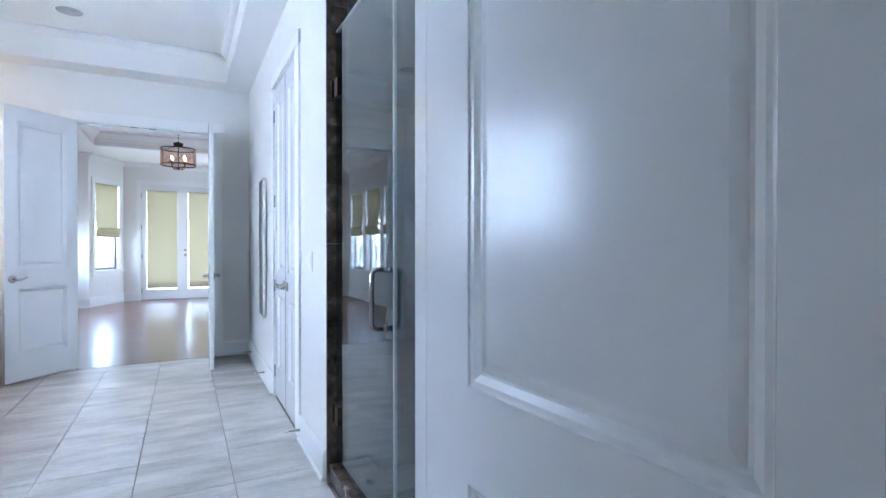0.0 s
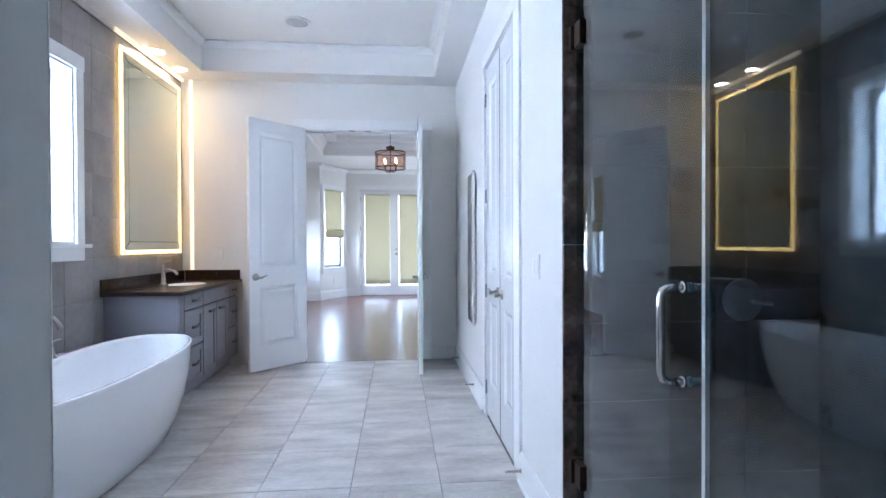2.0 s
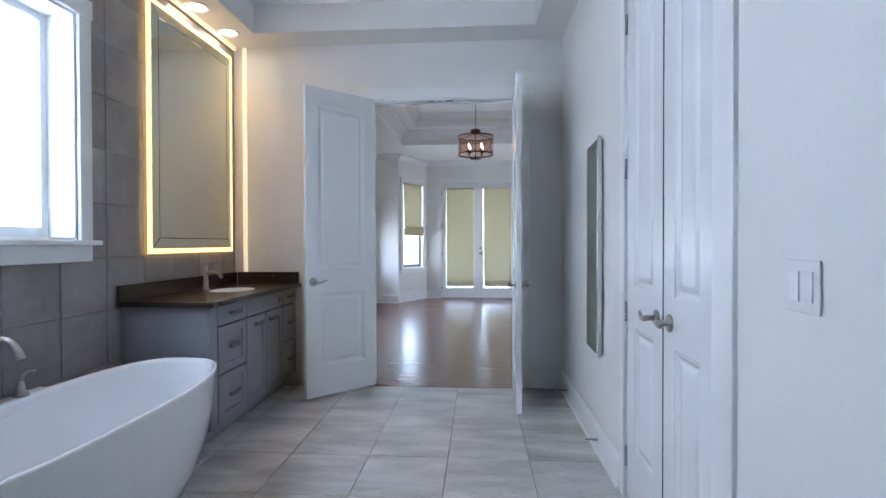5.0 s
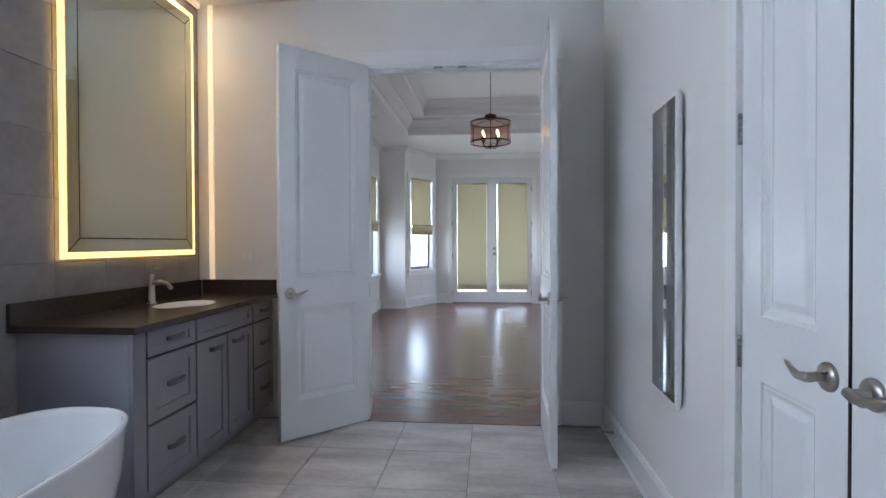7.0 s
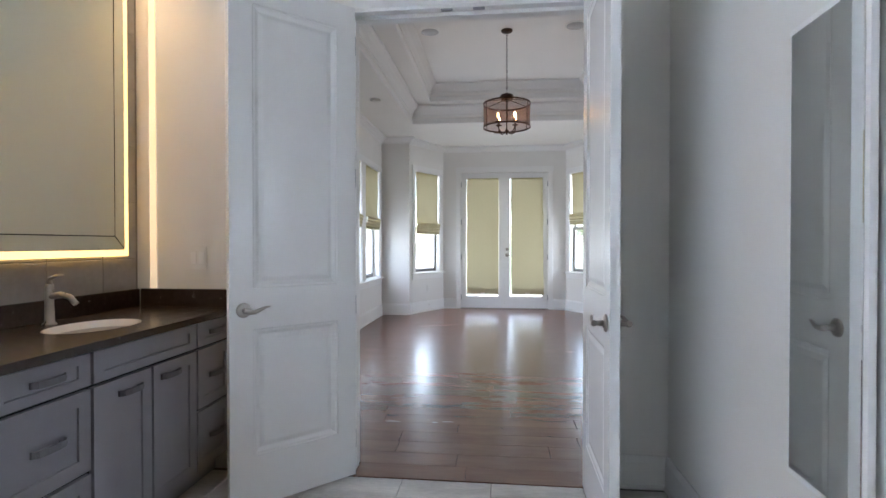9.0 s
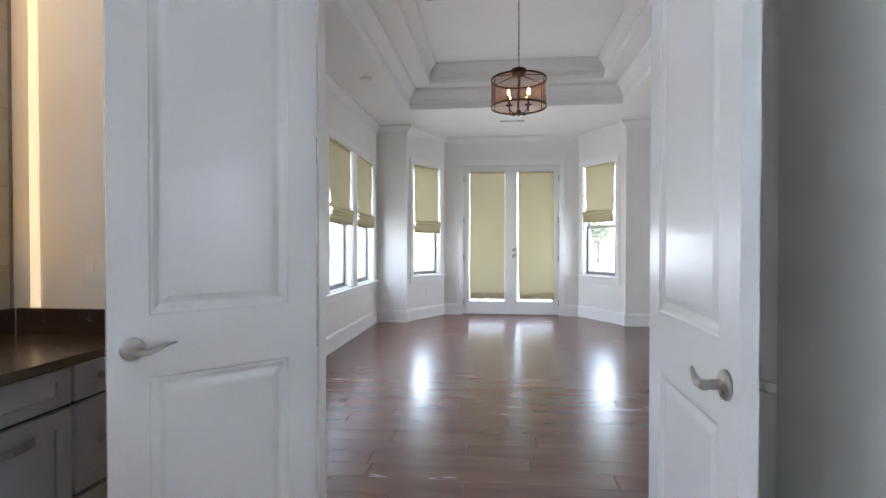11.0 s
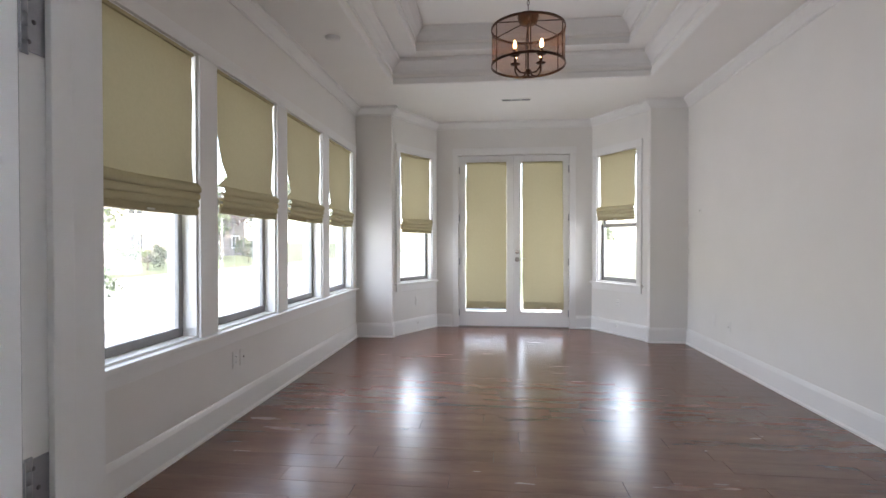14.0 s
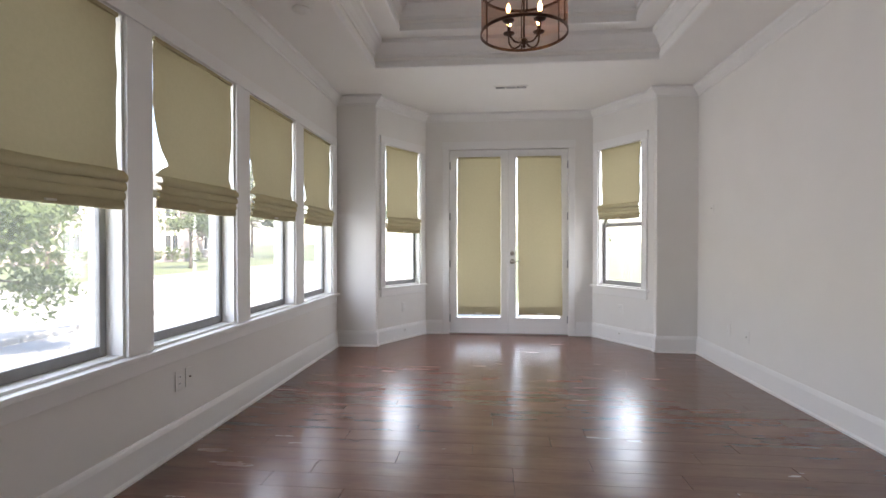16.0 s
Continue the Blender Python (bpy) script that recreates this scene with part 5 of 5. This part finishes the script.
house("two-storey grey brick house across the road", -31, 44, 60, 15, 9, 6.2)
for k in range(9):
    q = pose(-31, 44, 0, 0, 0, 60) @ Vector((-6.8 + 1.7 * k, -1.3, 0))
    tree("rounded clipped shrub along a house front", q.x, q.y, 1.0, 0.85, 0.6, 80 + k, LEAF, 500, 0.2, "shrub", "shrubs along the house")
house("two-storey grey brick house across the road", -34, 62, 75, 13, 9, 6.2)
car = thing("parked_car", "white car parked along the road", "car", pose(-9.2, 42.0, GZ + 0.02, 0, 0, 90))
bm = bmesh.new()
side = [(-2.2, 0.3), (-2.25, 0.62), (-1.5, 0.85), (-0.8, 1.38), (0.75, 1.42), (1.45, 0.95), (2.15, 0.88), (2.2, 0.35)]
a = [bm.verts.new((x, -0.86 if z < 1 else -0.68, z)) for x, z in side]
b = [bm.verts.new((x, 0.86 if z < 1 else 0.68, z)) for x, z in side]
for k in range(len(side)):
    j = (k + 1) % len(side)
    bm.faces.new((a[k], a[j], b[j], b[k]))
bm.faces.new(a)
bm.faces.new(b[::-1])
part("body", bm, CAR_PAINT, car)
for sgn in (-1, 1):
    bm = bmesh.new()
    f = [bm.verts.new(c) for c in ((-1.25, sgn * 0.85, 0.95), (-0.75, sgn * 0.715, 1.32), (0.7, sgn * 0.715, 1.34), (1.2, sgn * 0.85, 0.98))]
    bm.faces.new(f)
    part("side_window", bm, DARK_GLASS, car)
    for x in (-1.4, 1.4):
        bm = bmesh.new()
        lathe(bm, [(0, -0.1), (0.32, -0.1), (0.33, 0), (0.32, 0.1), (0, 0.1)], 20, (x, sgn * 0.8, 0.32), "y")
        wl = part("wheel", bm, RUBBER, car, "dark tyre")
        bm = bmesh.new()
        lathe(bm, [(0, sgn * 0.11), (0.19, sgn * 0.11), (0.2, sgn * 0.1)], 16, (x, sgn * 0.8, 0.32), "y")
        part("rim", bm, CHROME, wl)

# ---- tiles and planks ----
tile_meshes = {}


def tile_mesh(w, h, mt, thick=0.008, cut=0.0025):
    """A tile with eased edges, face up, centred; meshes are shared by size."""
    key = (round(w, 3), round(h, 3), mt.name)
    if key not in tile_meshes:
        me = bpy.data.meshes.new("tile")
        vs = [(x * w / 2, y * h / 2, 0) for x, y in ((-1, -1), (1, -1), (1, 1), (-1, 1))]
        vs += [(x * w / 2, y * h / 2, thick - cut * 0.7) for x, y in ((-1, -1), (1, -1), (1, 1), (-1, 1))]
        vs += [(x * (w / 2 - cut), y * (h / 2 - cut), thick) for x, y in ((-1, -1), (1, -1), (1, 1), (-1, 1))]
        fs = [(8, 9, 10, 11)] + [(k, (k + 1) % 4, 4 + (k + 1) % 4, 4 + k) for k in range(4)] + [(4 + k, 4 + (k + 1) % 4, 8 + (k + 1) % 4, 8 + k) for k in range(4)]
        me.from_pydata(vs, [], fs)
        me.materials.append(mt)
        tile_meshes[key] = me
    return tile_meshes[key]


def piece(name, me, parent, m):
    ob = new(name, me)
    ob.parent = parent
    ob.matrix_basis = m
    return ob


fb = structure(slab("floor_bath", -1.81, 1.2, 1.18, 7.155, -0.12, -0.0075, GROUT), "bathroom floor of large pale grey-beige tiles", "floor")
xs = [-1.8] + [-0.31 + 0.455 * k for k in range(-3, 3)] + [1.02]
ys = [1.18] + [7.118 - 0.462 * k for k in range(12, -1, -1)]
for i in range(len(xs) - 1):
    for j in range(len(ys) - 1):
        w, h = xs[i + 1] - xs[i] - 0.004, ys[j + 1] - ys[j] - 0.004
        if w > 0.02 and h > 0.02:
            piece("tile", tile_mesh(w, h, FLOOR_TILE), fb, pose((xs[i] + xs[i + 1]) / 2, (ys[j] + ys[j + 1]) / 2, -0.0078))
wt_ = bpy.data.objects["wall_west"]
yj = [1.31] + [5.95 + 0.3185 * k for k in range(-14, 4)] + [7.139]
zj = [0.0] + [0.222 + 0.305 * k for k in range(9)] + [2.875]
WY0, WY1, WZ0, WZ1 = 3.20, 5.42, 1.235, 2.43
for i in range(len(yj) - 1):
    for j in range(len(zj) - 1):
        a, b, c, e = yj[i], yj[i + 1], zj[j], zj[j + 1]
        bits = [(a, b, c, e)]
        if b > WY0 and a < WY1 and e > WZ0 and c < WZ1:
            bits = [(a, min(b, WY0), c, e), (max(a, WY1), b, c, e), (max(a, WY0), min(b, WY1), c, WZ0), (max(a, WY0), min(b, WY1), WZ1, e)]
        for a, b, c, e in bits:
            if b - a > 0.012 and e - c > 0.012:
                piece("tile", tile_mesh(b - a - 0.003, e - c - 0.003, WALL_TILE), wt_, pose(-1.8095, (a + b) / 2, (c + e) / 2, 90, 0, 90))
ws = bpy.data.objects["wall_shower_north"]
for a, b, mt in ((1.02, 1.132, DARK_STONE), (1.132, 1.45, SHOWER_TILE), (1.45, 1.768, SHOWER_TILE), (1.768, 2.086, SHOWER_TILE)):
    for j in range(10):
        c, e = 0.305 * j, min(2.915, 0.305 * (j + 1))
        if e > c:
            piece("tile", tile_mesh(b - a - 0.0016, e - c - 0.0016, mt, 0.014, 0.001), ws, pose((a + b) / 2, 3.6895, (c + e) / 2, 90, 0, 0))

fo = structure(slab("floor_bedroom", -1.79, 2.43, 7.155, 13.99, -0.12, -0.012, OAK_GAP), "glossy dark red-brown hardwood plank floor", "floor")
rnd = random.Random(5)
PW = 0.16
row = 0
y = 7.128
while y < 13.96:
    x0, x1 = -1.78, 2.42
    if y + PW > 13.1:
        k = (y + PW / 2 - 13.1) / 0.85
        x0, x1 = -1.30 + 0.48 * max(0, k) - 0.03, 1.97 - 0.53 * max(0, k) + 0.03
        x0, x1 = max(x0, -1.32), min(x1, 1.99)
    if y < 7.25:
        x0, x1 = -0.58, 0.645
    cuts = [x0]
    x = x0 + (0.4 + 0.35 * (row % 3) + rnd.uniform(0, 0.3))
    while x < x1 - 0.25:
        cuts.append(round(x, 2))
        x += rnd.choice((0.7, 0.9, 1.1, 1.3))
    cuts.append(x1)
    for a, b in zip(cuts, cuts[1:]):
        w = b - a - 0.0016
        ob = piece("plank", tile_mesh(round(w, 3), PW - 0.001, OAK, 0.012, 0.0009), fo, pose((a + b) / 2, y + PW / 2, -0.0122 + rnd.uniform(0, 0.0003), rnd.uniform(-0.03, 0.03), rnd.uniform(-0.008, 0.008), 0))
    y += PW
    row += 1
